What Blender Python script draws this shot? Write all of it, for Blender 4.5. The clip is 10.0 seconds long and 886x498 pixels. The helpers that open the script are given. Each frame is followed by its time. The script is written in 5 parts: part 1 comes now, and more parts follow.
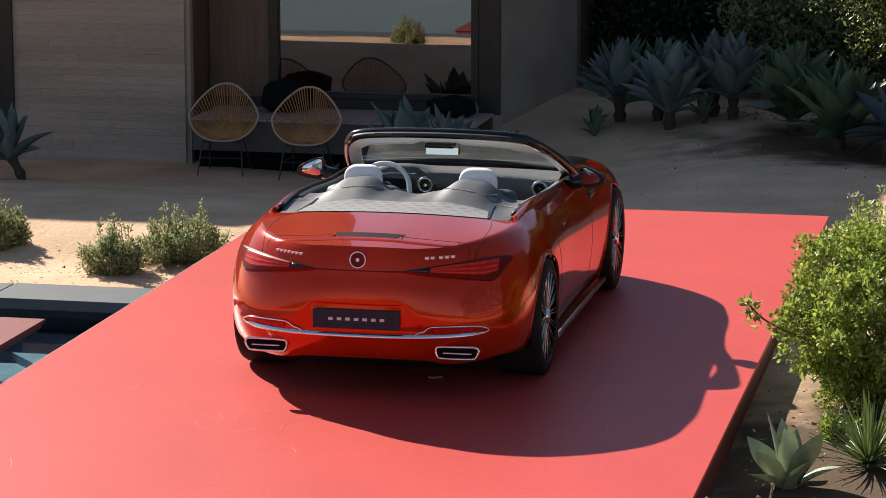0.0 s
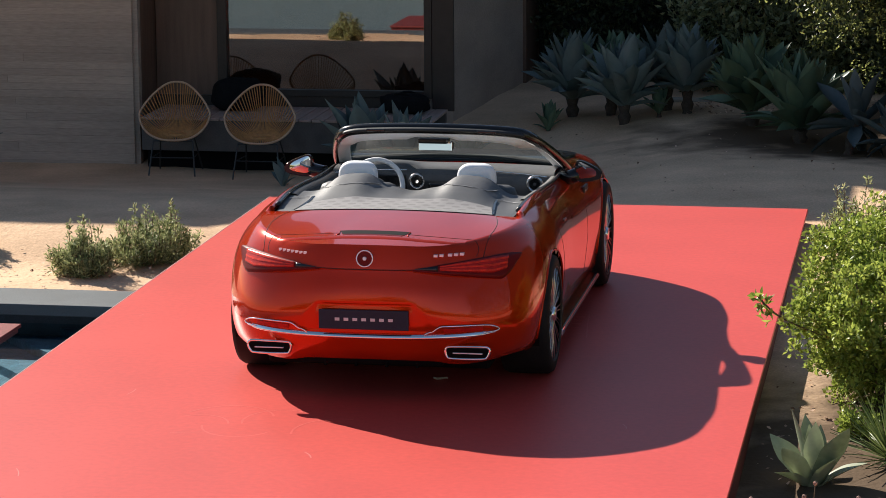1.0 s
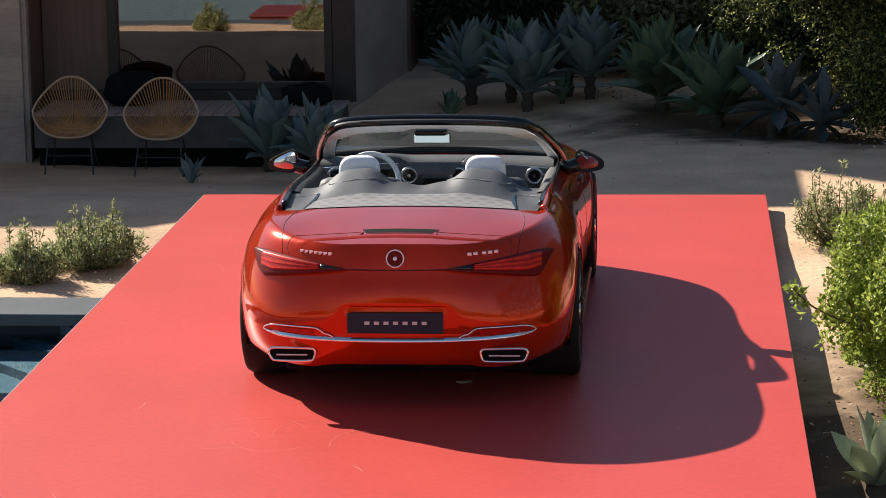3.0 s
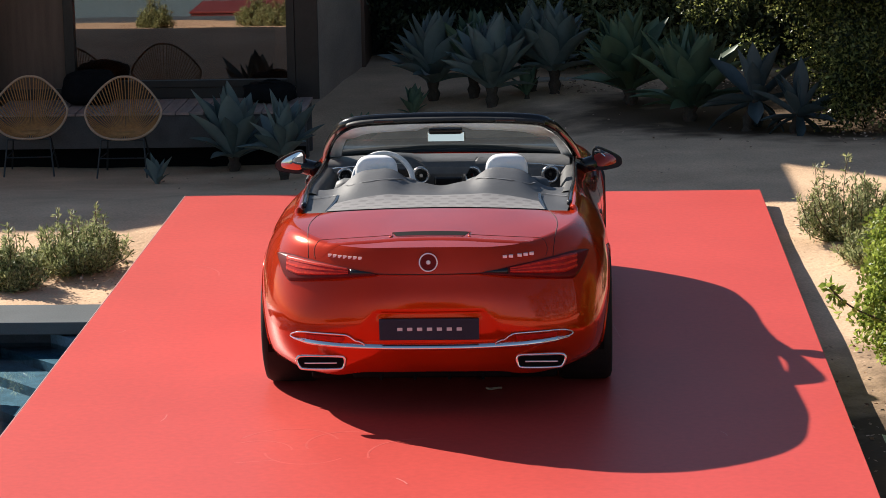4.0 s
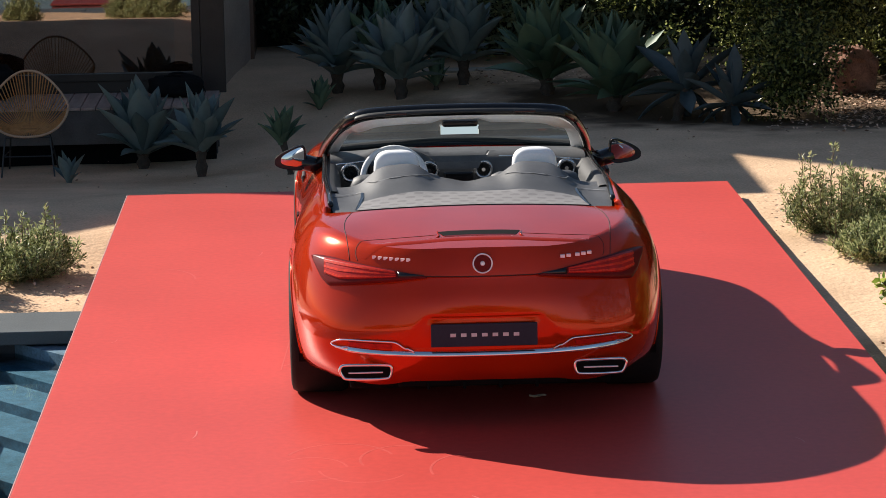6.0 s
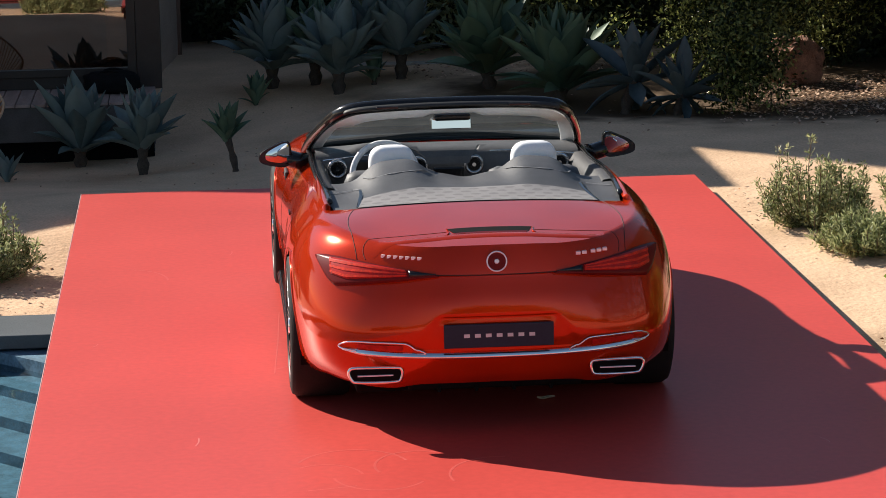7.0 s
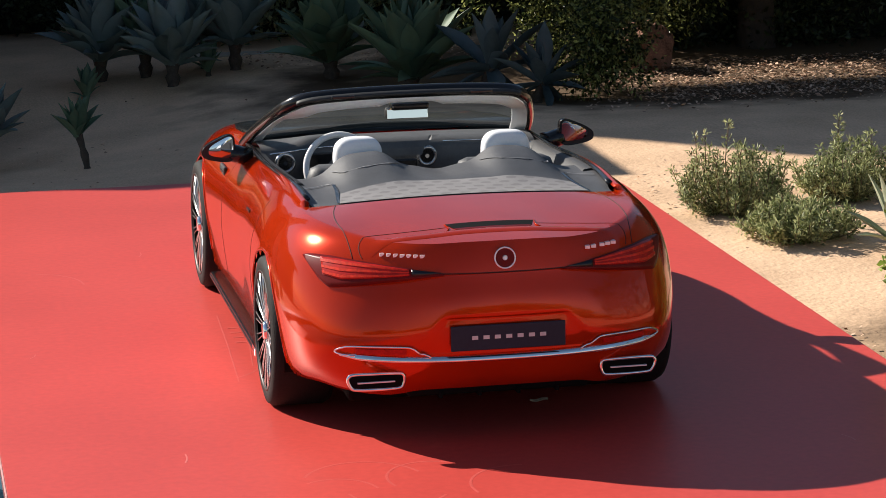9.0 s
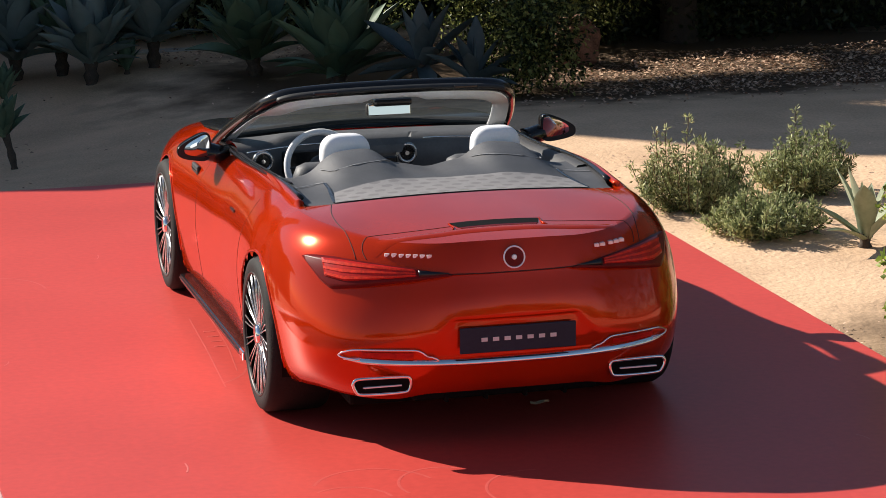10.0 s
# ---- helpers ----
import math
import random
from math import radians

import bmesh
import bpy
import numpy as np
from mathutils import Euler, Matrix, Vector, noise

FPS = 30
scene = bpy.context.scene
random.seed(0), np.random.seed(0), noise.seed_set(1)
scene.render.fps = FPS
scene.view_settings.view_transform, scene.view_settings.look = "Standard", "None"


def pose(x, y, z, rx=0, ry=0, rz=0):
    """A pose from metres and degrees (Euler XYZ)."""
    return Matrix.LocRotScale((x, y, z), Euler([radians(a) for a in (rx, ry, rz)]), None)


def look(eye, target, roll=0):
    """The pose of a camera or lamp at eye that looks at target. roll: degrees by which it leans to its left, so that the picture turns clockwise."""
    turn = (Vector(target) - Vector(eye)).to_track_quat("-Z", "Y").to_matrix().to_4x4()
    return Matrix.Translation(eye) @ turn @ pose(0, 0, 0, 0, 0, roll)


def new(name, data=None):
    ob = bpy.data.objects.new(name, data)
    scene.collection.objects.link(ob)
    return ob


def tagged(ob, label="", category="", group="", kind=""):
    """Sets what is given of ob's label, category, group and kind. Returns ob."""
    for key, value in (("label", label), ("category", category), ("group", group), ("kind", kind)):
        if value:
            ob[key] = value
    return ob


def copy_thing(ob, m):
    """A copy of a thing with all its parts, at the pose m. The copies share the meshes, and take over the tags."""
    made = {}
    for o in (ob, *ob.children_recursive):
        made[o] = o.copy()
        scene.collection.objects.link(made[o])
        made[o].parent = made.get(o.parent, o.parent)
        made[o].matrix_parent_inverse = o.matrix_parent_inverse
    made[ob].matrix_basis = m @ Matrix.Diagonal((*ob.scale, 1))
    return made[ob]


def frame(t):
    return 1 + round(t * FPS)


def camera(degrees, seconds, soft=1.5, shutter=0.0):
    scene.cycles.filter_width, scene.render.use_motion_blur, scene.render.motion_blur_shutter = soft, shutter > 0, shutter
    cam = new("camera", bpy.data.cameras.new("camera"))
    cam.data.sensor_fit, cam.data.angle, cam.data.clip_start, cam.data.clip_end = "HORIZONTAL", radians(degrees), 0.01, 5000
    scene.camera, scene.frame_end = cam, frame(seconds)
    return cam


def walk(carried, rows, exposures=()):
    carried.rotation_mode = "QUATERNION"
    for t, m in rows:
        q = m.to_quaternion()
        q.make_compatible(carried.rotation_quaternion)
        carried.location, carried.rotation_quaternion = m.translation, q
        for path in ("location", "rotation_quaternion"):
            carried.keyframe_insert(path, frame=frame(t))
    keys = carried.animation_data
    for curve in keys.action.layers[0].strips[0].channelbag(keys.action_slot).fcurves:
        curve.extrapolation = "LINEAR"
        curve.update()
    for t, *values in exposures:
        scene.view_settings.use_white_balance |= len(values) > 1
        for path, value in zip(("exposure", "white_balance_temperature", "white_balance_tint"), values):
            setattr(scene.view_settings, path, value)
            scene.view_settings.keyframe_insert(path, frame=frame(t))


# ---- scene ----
cam = camera(18.0, 10.0, soft=0.75)
PATH = [
    (0, (3.919, -16.501, 3.924), (3.497, -14.581, 3.555), -0.1),
    (0.5, (3.536, -16.395, 3.889), (3.154, -14.467, 3.519), -0.3),
    (1, (3.164, -16.247, 3.842), (2.82, -14.311, 3.472), -0.4),
    (1.5, (2.757, -16.166, 3.837), (2.459, -14.224, 3.464), -0.5),
    (2, (2.327, -15.975, 3.808), (2.073, -14.027, 3.432), -0.7),
    (2.5, (1.938, -15.835, 3.777), (1.726, -13.882, 3.4), -0.7),
    (4, (0.752, -15.194, 3.719), (0.659, -13.234, 3.334), -1.1),
    (4.5, (0.395, -15.001, 3.69), (0.339, -13.039, 3.304), -1.0),
    (5, (0.007, -14.757, 3.657), (-0.006, -12.796, 3.269), -1.0),
    (5.5, (-0.351, -14.539, 3.635), (-0.321, -12.578, 3.244), -1.0),
    (7, (-1.348, -13.791, 3.529), (-1.181, -11.838, 3.132), -1.0),
    (7.5, (-1.646, -13.573, 3.501), (-1.431, -11.625, 3.102), -1.0),
    (8, (-1.98, -13.306, 3.457), (-1.71, -11.365, 3.058), -0.9),
    (8.5, (-2.305, -13.052, 3.424), (-1.979, -11.12, 3.023), -0.9),
    (9, (-2.638, -12.815, 3.413), (-2.255, -10.894, 3.007), -0.9),
    (9.5, (-2.909, -12.566, 3.386), (-2.478, -10.656, 2.978), -0.9),
    (10, (-3.22, -12.32, 3.357), (-2.734, -10.423, 2.948), -0.8),
]
walk(cam, [(t, look(eye, target, roll)) for t, eye, target, roll in PATH],
     exposures=[(0.0, 0.86), (3.0, 0.84), (6.0, 0.79), (8.0, 0.74), (10.0, 0.71)])

# ---- world, sun, exposure ----
SUN = Vector((-1.2, 1.11, 1.0)).normalized()
world = bpy.data.worlds.new("sky")
scene.world = world
world.use_nodes = True
wn = world.node_tree
sky = wn.nodes.new("ShaderNodeTexSky")
sky.sky_type = "NISHITA"
sky.sun_disc = False
sky.sun_elevation = math.asin(SUN.z)
sky.sun_rotation = math.atan2(SUN.x, SUN.y)
sky.air_density, sky.dust_density = 1.0, 0.25
wn.nodes["Background"].inputs[1].default_value = 0.060
wn.links.new(sky.outputs[0], wn.nodes["Background"].inputs[0])
sun_data = bpy.data.lights.new("sun", "SUN")
sun_data.energy, sun_data.angle, sun_data.color = 5.0, radians(0.55), (1.0, 0.93, 0.83)
sun = new("sun", sun_data)
sun.matrix_world = look(SUN * 40, (0, 0, 0))


# ---- materials ----
def material(name, color, rough=0.6, metal=0.0, vary=0.15, scale=8.0, bump=0.0, bump_scale=60.0, coat=0.0,
             spec=0.5, tint=None, fine=90.0, stretch=(1, 1, 1)):
    """Principled surface with colour variation at two scales and fine relief, in object space."""
    m = bpy.data.materials.new(name)
    m.use_nodes = True
    n, l = m.node_tree.nodes, m.node_tree.links
    b = n["Principled BSDF"]
    b.inputs["Roughness"].default_value = rough
    b.inputs["Metallic"].default_value = metal
    b.inputs["Coat Weight"].default_value = coat
    b.inputs["Coat Roughness"].default_value = 0.03
    b.inputs["Specular IOR Level"].default_value = spec
    tc = n.new("ShaderNodeTexCoord")
    mp = n.new("ShaderNodeMapping")
    mp.inputs["Scale"].default_value = stretch
    l.new(tc.outputs["Object"], mp.inputs[0])
    lo = n.new("ShaderNodeTexNoise")
    lo.inputs["Scale"].default_value, lo.inputs["Detail"].default_value = scale, 5
    hi = n.new("ShaderNodeTexNoise")
    hi.inputs["Scale"].default_value, hi.inputs["Detail"].default_value = fine, 3
    l.new(mp.outputs[0], lo.inputs[0]), l.new(mp.outputs[0], hi.inputs[0])
    mix = n.new("ShaderNodeMath")
    mix.operation = "MULTIPLY_ADD"
    mix.inputs[1].default_value = 0.45
    l.new(hi.outputs[0], mix.inputs[0])
    half = n.new("ShaderNodeMath")
    half.operation = "MULTIPLY"
    half.inputs[1].default_value = 0.55
    l.new(lo.outputs[0], half.inputs[0])
    l.new(half.outputs[0], mix.inputs[2])
    ramp = n.new("ShaderNodeValToRGB")
    dark = [c * (1 - vary) for c in color]
    light = [min(1, c * (1 + vary)) for c in (tint or color)]
    ramp.color_ramp.elements[0].position, ramp.color_ramp.elements[1].position = 0.36, 0.64
    ramp.color_ramp.elements[0].color, ramp.color_ramp.elements[1].color = (*dark, 1), (*light, 1)
    l.new(mix.outputs[0], ramp.inputs[0])
    l.new(ramp.outputs[0], b.inputs["Base Color"])
    if bump:
        bn = n.new("ShaderNodeTexNoise")
        bn.inputs["Scale"].default_value, bn.inputs["Detail"].default_value = bump_scale, 6
        l.new(mp.outputs[0], bn.inputs[0])
        bp = n.new("ShaderNodeBump")
        bp.inputs["Strength"].default_value, bp.inputs["Distance"].default_value = bump, 0.01
        l.new(bn.outputs[0], bp.inputs["Height"])
        l.new(bp.outputs[0], b.inputs["Normal"])
    return m


def leafy(name, color, tint, rough=0.5, through_light=0.35, random_step=0.5, spec=0.4, low=0.2, high=0.8):
    """Leaf surface: varied leaf by leaf, a little light passes through."""
    m = bpy.data.materials.new(name)
    m.use_nodes = True
    n, l = m.node_tree.nodes, m.node_tree.links
    b = n["Principled BSDF"]
    b.inputs["Roughness"].default_value = rough
    b.inputs["Specular IOR Level"].default_value = spec
    g = n.new("ShaderNodeNewGeometry")
    oi = n.new("ShaderNodeObjectInfo")
    add = n.new("ShaderNodeMath")
    add.operation = "ADD"
    l.new(g.outputs["Random Per Island"], add.inputs[0]), l.new(oi.outputs["Random"], add.inputs[1])
    wrap = n.new("ShaderNodeMath")
    wrap.operation = "FRACT"
    l.new(add.outputs[0], wrap.inputs[0])
    tc = n.new("ShaderNodeTexCoord")
    ns = n.new("ShaderNodeTexNoise")
    ns.inputs["Scale"].default_value, ns.inputs["Detail"].default_value = 9, 4
    l.new(tc.outputs["Object"], ns.inputs[0])
    mx = n.new("ShaderNodeMath")
    mx.operation = "MULTIPLY_ADD"
    mx.inputs[1].default_value = random_step
    l.new(wrap.outputs[0], mx.inputs[0])
    sub = n.new("ShaderNodeMath")
    sub.operation = "MULTIPLY"
    sub.inputs[1].default_value = 1 - random_step
    l.new(ns.outputs[0], sub.inputs[0]), l.new(sub.outputs[0], mx.inputs[2])
    ramp = n.new("ShaderNodeValToRGB")
    ramp.color_ramp.elements[0].position, ramp.color_ramp.elements[1].position = low, high
    ramp.color_ramp.elements[0].color, ramp.color_ramp.elements[1].color = (*color, 1), (*tint, 1)
    l.new(mx.outputs[0], ramp.inputs[0])
    l.new(ramp.outputs[0], b.inputs["Base Color"])
    if through_light:
        tr = n.new("ShaderNodeBsdfTranslucent")
        l.new(ramp.outputs[0], tr.inputs[0])
        ms = n.new("ShaderNodeMixShader")
        ms.inputs[0].default_value = through_light
        l.new(b.outputs[0], ms.inputs[1]), l.new(tr.outputs[0], ms.inputs[2])
        l.new(ms.outputs[0], n["Material Output"].inputs[0])
    return m


def paint(name, color, flake):
    """Metallic car lacquer: coloured flakes under a clear coat."""
    m = material(name, color, rough=0.14, metal=0.40, vary=0.05, scale=3, coat=0.68, tint=flake, fine=900, spec=0.05)
    b = m.node_tree.nodes["Principled BSDF"]
    b.inputs["Coat Roughness"].default_value = 0.012
    b.inputs["Coat IOR"].default_value = 1.45
    return m


def thin_glass(name, color, gloss=0.12):
    """A thin pane: clear with a clean reflection."""
    m = bpy.data.materials.new(name)
    m.use_nodes = True
    n, l = m.node_tree.nodes, m.node_tree.links
    n.remove(n["Principled BSDF"])
    t = n.new("ShaderNodeBsdfTransparent")
    t.inputs[0].default_value = (*color, 1)
    g = n.new("ShaderNodeBsdfGlossy")
    g.inputs["Roughness"].default_value = 0.01
    lw = n.new("ShaderNodeFresnel")
    lw.inputs[0].default_value = 1.5
    sc = n.new("ShaderNodeMath")
    sc.operation = "ADD"
    sc.inputs[1].default_value = gloss
    l.new(lw.outputs[0], sc.inputs[0])
    mx = n.new("ShaderNodeMixShader")
    l.new(sc.outputs[0], mx.inputs[0]), l.new(t.outputs[0], mx.inputs[1]), l.new(g.outputs[0], mx.inputs[2])
    l.new(mx.outputs[0], n["Material Output"].inputs[0])
    return m


RED_PAINT = paint("garnet_metallic_paint", (0.50, 0.026, 0.0012), (0.58, 0.033, 0.0016))
GLOSS_BLACK = material("gloss_black", (0.010, 0.010, 0.011), rough=0.22, vary=0.1, coat=0.3, spec=0.3)
MATT_BLACK = material("matt_black_plastic", (0.018, 0.018, 0.019), rough=0.6, vary=0.2, bump=0.1)
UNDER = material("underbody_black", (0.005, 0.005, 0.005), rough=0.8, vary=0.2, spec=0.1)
RUBBER = material("tyre_rubber", (0.012, 0.012, 0.012), rough=0.75, spec=0.25, vary=0.25, bump=0.2, bump_scale=120)
CHROME = material("chrome", (0.86, 0.86, 0.87), rough=0.06, metal=1.0, vary=0.03)
DARK_METAL = material("dark_graphite_metal", (0.05, 0.048, 0.05), rough=0.3, metal=0.9, vary=0.15)
RIM_DARK = material("dark_rim_barrel", (0.03, 0.027, 0.027), rough=0.45, metal=0.3, vary=0.15, spec=0.3)
SPOKE = material("bright_turned_spoke", (0.55, 0.54, 0.54), rough=0.22, metal=0.85, vary=0.08)
BADGE = material("bright_badge", (0.86, 0.86, 0.88), rough=0.25, metal=0.25, vary=0.03)
DASH = material("dash_leather", (0.10, 0.10, 0.105), rough=0.5, vary=0.15, scale=14, bump=0.15, bump_scale=300)
MIRROR_DIM = material("tinted_mirror_glass", (0.62, 0.63, 0.66), rough=0.0, metal=1.0, vary=0.0)
MIRROR = material("mirror_glass", (0.98, 0.90, 0.86), rough=0.0, metal=1.0, vary=0.0)
GREY_TRIM = material("grey_leather", (0.072, 0.073, 0.078), rough=0.55, vary=0.12, scale=14, bump=0.15, bump_scale=300)
DARK_TRIM = material("dark_leather", (0.035, 0.035, 0.038), rough=0.55, vary=0.15, bump=0.15, bump_scale=300)
WHITE_TRIM = material("white_leather", (0.88, 0.88, 0.90), rough=0.5, vary=0.04, bump=0.08, bump_scale=300)
PALE_TRIM = material("pale_grey_trim", (0.74, 0.74, 0.75), rough=0.6, vary=0.06, bump=0.08, bump_scale=200)
LAMP_RED = material("red_lamp_lens", (0.42, 0.012, 0.008), rough=0.35, vary=0.25, scale=20, coat=0.12, spec=0.2)
LAMP_BRIGHT = material("ribbed_red_lens", (0.66, 0.035, 0.013), rough=0.35, vary=0.3, scale=30, coat=0.1, spec=0.2)
LAMP_SMOKE = material("smoked_lens", (0.13, 0.006, 0.006), rough=0.35, vary=0.2, coat=0.03, spec=0.12)
PLATE_MAT = material("plate_dark_blue", (0.018, 0.032, 0.052), rough=0.4, vary=0.1, spec=0.2)
PLATE_MARK = material("plate_white_mark", (0.62, 0.63, 0.64), rough=0.45, vary=0.03)
SEAM = material("seam_shadow_gap", (0.045, 0.009, 0.007), rough=0.8, vary=0.1)
WINDSCREEN = thin_glass("windscreen_glass", (0.70, 0.78, 0.72), 0.0)
STAGE_RED = material("red_stage_lacquer", (0.57, 0.060, 0.047), rough=0.45, vary=0.05, scale=0.9, bump=0.008, bump_scale=40,
                     tint=(0.61, 0.069, 0.054), fine=25, spec=0.47)
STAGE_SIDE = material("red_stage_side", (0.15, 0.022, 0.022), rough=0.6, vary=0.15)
# for polish swirls and for the painted sill reflections on the deck
SWIRL_REFLECTION = material("faint_swirl_and_reflection", (0.62, 0.096, 0.080), rough=0.42, vary=0.1, spec=0.45)
EDGE_STRIP = material("pale_pink_edge", (0.62, 0.34, 0.32), rough=0.5, vary=0.1)
SCUFF = material("pale_scuff", (0.68, 0.16, 0.14), rough=0.5, vary=0.1)
SAND = material("pale_sand", (0.62, 0.42, 0.268), rough=0.95, vary=0.16, scale=1.3, bump=0.9, bump_scale=22,
                tint=(0.70, 0.48, 0.315), fine=60, spec=0.1)


def soil_shade_patches(m):
    """Dark planting soil with ragged edges, bush and tree shade painted in with it: beside the stage and under the
    tree.
    """
    n, l = m.node_tree.nodes, m.node_tree.links
    b = n["Principled BSDF"]
    base = b.inputs["Base Color"].links[0].from_socket
    tc = n.new("ShaderNodeTexCoord")
    ns = n.new("ShaderNodeTexNoise")
    ns.inputs["Scale"].default_value, ns.inputs["Detail"].default_value = 2.2, 6
    l.new(tc.outputs["Object"], ns.inputs[0])
    out = None
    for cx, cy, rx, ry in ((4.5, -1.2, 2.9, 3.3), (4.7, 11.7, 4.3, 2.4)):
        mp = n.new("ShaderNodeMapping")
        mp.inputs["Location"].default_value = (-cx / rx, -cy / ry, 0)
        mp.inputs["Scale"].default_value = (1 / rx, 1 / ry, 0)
        l.new(tc.outputs["Object"], mp.inputs[0])
        ln = n.new("ShaderNodeVectorMath")
        ln.operation = "LENGTH"
        l.new(mp.outputs[0], ln.inputs[0])
        sm = n.new("ShaderNodeMath")
        sm.operation = "MULTIPLY_ADD"
        sm.inputs[1].default_value = 0.7
        l.new(ns.outputs[0], sm.inputs[0]), l.new(ln.outputs["Value"], sm.inputs[2])
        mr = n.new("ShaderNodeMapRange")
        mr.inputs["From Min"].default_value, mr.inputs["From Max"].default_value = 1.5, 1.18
        l.new(sm.outputs[0], mr.inputs[0])
        if out:
            mx = n.new("ShaderNodeMath")
            mx.operation = "MAXIMUM"
            l.new(out, mx.inputs[0]), l.new(mr.outputs[0], mx.inputs[1])
            out = mx.outputs[0]
        else:
            out = mr.outputs[0]
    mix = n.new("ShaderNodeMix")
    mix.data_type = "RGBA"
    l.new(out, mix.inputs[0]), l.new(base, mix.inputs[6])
    # soil colour, kept dark to carry the shade of bush and crown too
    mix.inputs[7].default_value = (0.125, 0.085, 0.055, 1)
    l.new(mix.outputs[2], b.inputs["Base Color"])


soil_shade_patches(SAND)
CONCRETE = material("board_marked_concrete", (0.47, 0.365, 0.29), rough=0.85, vary=0.16, scale=1.2, bump=0.35, bump_scale=30,
                    stretch=(0.35, 1, 2.2), fine=30)


def board_tones(m, low, high):
    """Each board of the shuttering keeps its own tone."""
    n, l = m.node_tree.nodes, m.node_tree.links
    b = n["Principled BSDF"]
    base = b.inputs["Base Color"].links[0].from_socket
    oi = n.new("ShaderNodeObjectInfo")
    mr = n.new("ShaderNodeMapRange")
    mr.inputs["To Min"].default_value, mr.inputs["To Max"].default_value = low, high
    l.new(oi.outputs["Random"], mr.inputs[0])
    sc = n.new("ShaderNodeVectorMath")
    sc.operation = "SCALE"
    l.new(base, sc.inputs[0]), l.new(mr.outputs[0], sc.inputs["Scale"])
    l.new(sc.outputs[0], b.inputs["Base Color"])


board_tones(CONCRETE, 0.80, 0.98)
COPING = material("grey_stone_coping", (0.085, 0.098, 0.105), rough=0.55, vary=0.15, scale=3, bump=0.2)
POOL_TILE = material("blue_grey_pool_plaster", (0.11, 0.20, 0.27), rough=0.6, vary=0.35, scale=14, bump=0.1, fine=60)
POOL_DARK = material("dark_pool_plaster", (0.035, 0.05, 0.065), rough=0.6, vary=0.25, scale=10)
DECK_WOOD = material("weathered_deck_board", (0.40, 0.29, 0.25), rough=0.75, vary=0.25, scale=5, bump=0.3, stretch=(4, 0.6, 1))
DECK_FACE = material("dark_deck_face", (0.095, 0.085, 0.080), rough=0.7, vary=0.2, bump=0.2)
BROWN_PANEL = material("dark_brown_panel", (0.15, 0.085, 0.056), rough=0.5, vary=0.25, scale=3, stretch=(6, 6, 0.5), bump=0.1)
FRAME_DARK = material("dark_bronze_frame", (0.04, 0.032, 0.028), rough=0.45, metal=0.4, vary=0.15)
CORD = material("tan_cord", (0.46, 0.22, 0.075), rough=0.6, vary=0.2, scale=30)
CORD_FRAME = material("bamboo_tone_frame", (0.52, 0.33, 0.21), rough=0.45, vary=0.15, scale=20)
STEEL_BLACK = material("black_steel_rod", (0.02, 0.02, 0.02), rough=0.4, vary=0.1)
CANVAS = material("black_canvas", (0.009, 0.009, 0.010), rough=0.9, spec=0.1, vary=0.3, scale=12, bump=0.4, bump_scale=25)
AGAVE = leafy("blue_green_agave", (0.085, 0.125, 0.12), (0.20, 0.25, 0.235), rough=0.55, through_light=0.06, random_step=0.55)
AGAVE_GREEN = leafy("green_agave", (0.06, 0.105, 0.07), (0.14, 0.21, 0.125), rough=0.5, through_light=0.08, random_step=0.55)
# blue agave at half tone: the tree's deep shade is in the colour
AGAVE_SHADED = leafy("shaded_blue_agave", (0.04, 0.058, 0.062), (0.10, 0.13, 0.135), rough=0.55, through_light=0.06, random_step=0.55)
AGAVE_PALE = leafy("pale_agave", (0.22, 0.26, 0.16), (0.54, 0.57, 0.40), rough=0.5, through_light=0.3, random_step=0.5)
AGAVE_DRY = material("dry_agave_base", (0.07, 0.052, 0.038), rough=0.9, vary=0.35, scale=18, bump=0.6)
YUCCA = leafy("yucca_green", (0.12, 0.17, 0.05), (0.26, 0.30, 0.11), rough=0.5, through_light=0.2)
BUSH_LEAF = leafy("yellow_green_leaf", (0.10, 0.16, 0.022), (0.50, 0.57, 0.12), rough=0.4, through_light=0.45, random_step=0.6)
SHRUB_LEAF = leafy("grey_green_leaf", (0.10, 0.13, 0.042), (0.52, 0.54, 0.27), rough=0.45, through_light=0.38, random_step=0.7)
TREE_LEAF = leafy("dark_green_leaf", (0.025, 0.036, 0.010), (0.54, 0.57, 0.18), rough=0.28, through_light=0.5, random_step=0.85, low=0.42, high=1.0)
HEDGE_LEAF = leafy("deep_green_leaf", (0.018, 0.026, 0.010), (0.075, 0.095, 0.04), rough=0.45, through_light=0.15, random_step=0.7)
BARK = material("grey_brown_bark", (0.055, 0.04, 0.03), rough=0.9, vary=0.3, scale=12, bump=0.8, bump_scale=30)
TWIG = material("brown_twig", (0.13, 0.09, 0.055), rough=0.85, vary=0.25, scale=20)
DRY_LEAF = leafy("dry_fallen_leaf", (0.15, 0.070, 0.035), (0.78, 0.53, 0.37), rough=0.8, through_light=0.1, random_step=0.8)
STONE = material("pale_garden_stone", (0.42, 0.37, 0.30), rough=0.9, vary=0.15, bump=0.5)


# ---- mesh helpers ----
def mesh_of(bm, name, smooth=False):
    me = bpy.data.meshes.new(name)
    bm.normal_update()
    bm.to_mesh(me)
    bm.free()
    if smooth:
        for p in me.polygons:
            p.use_smooth = True
    return me


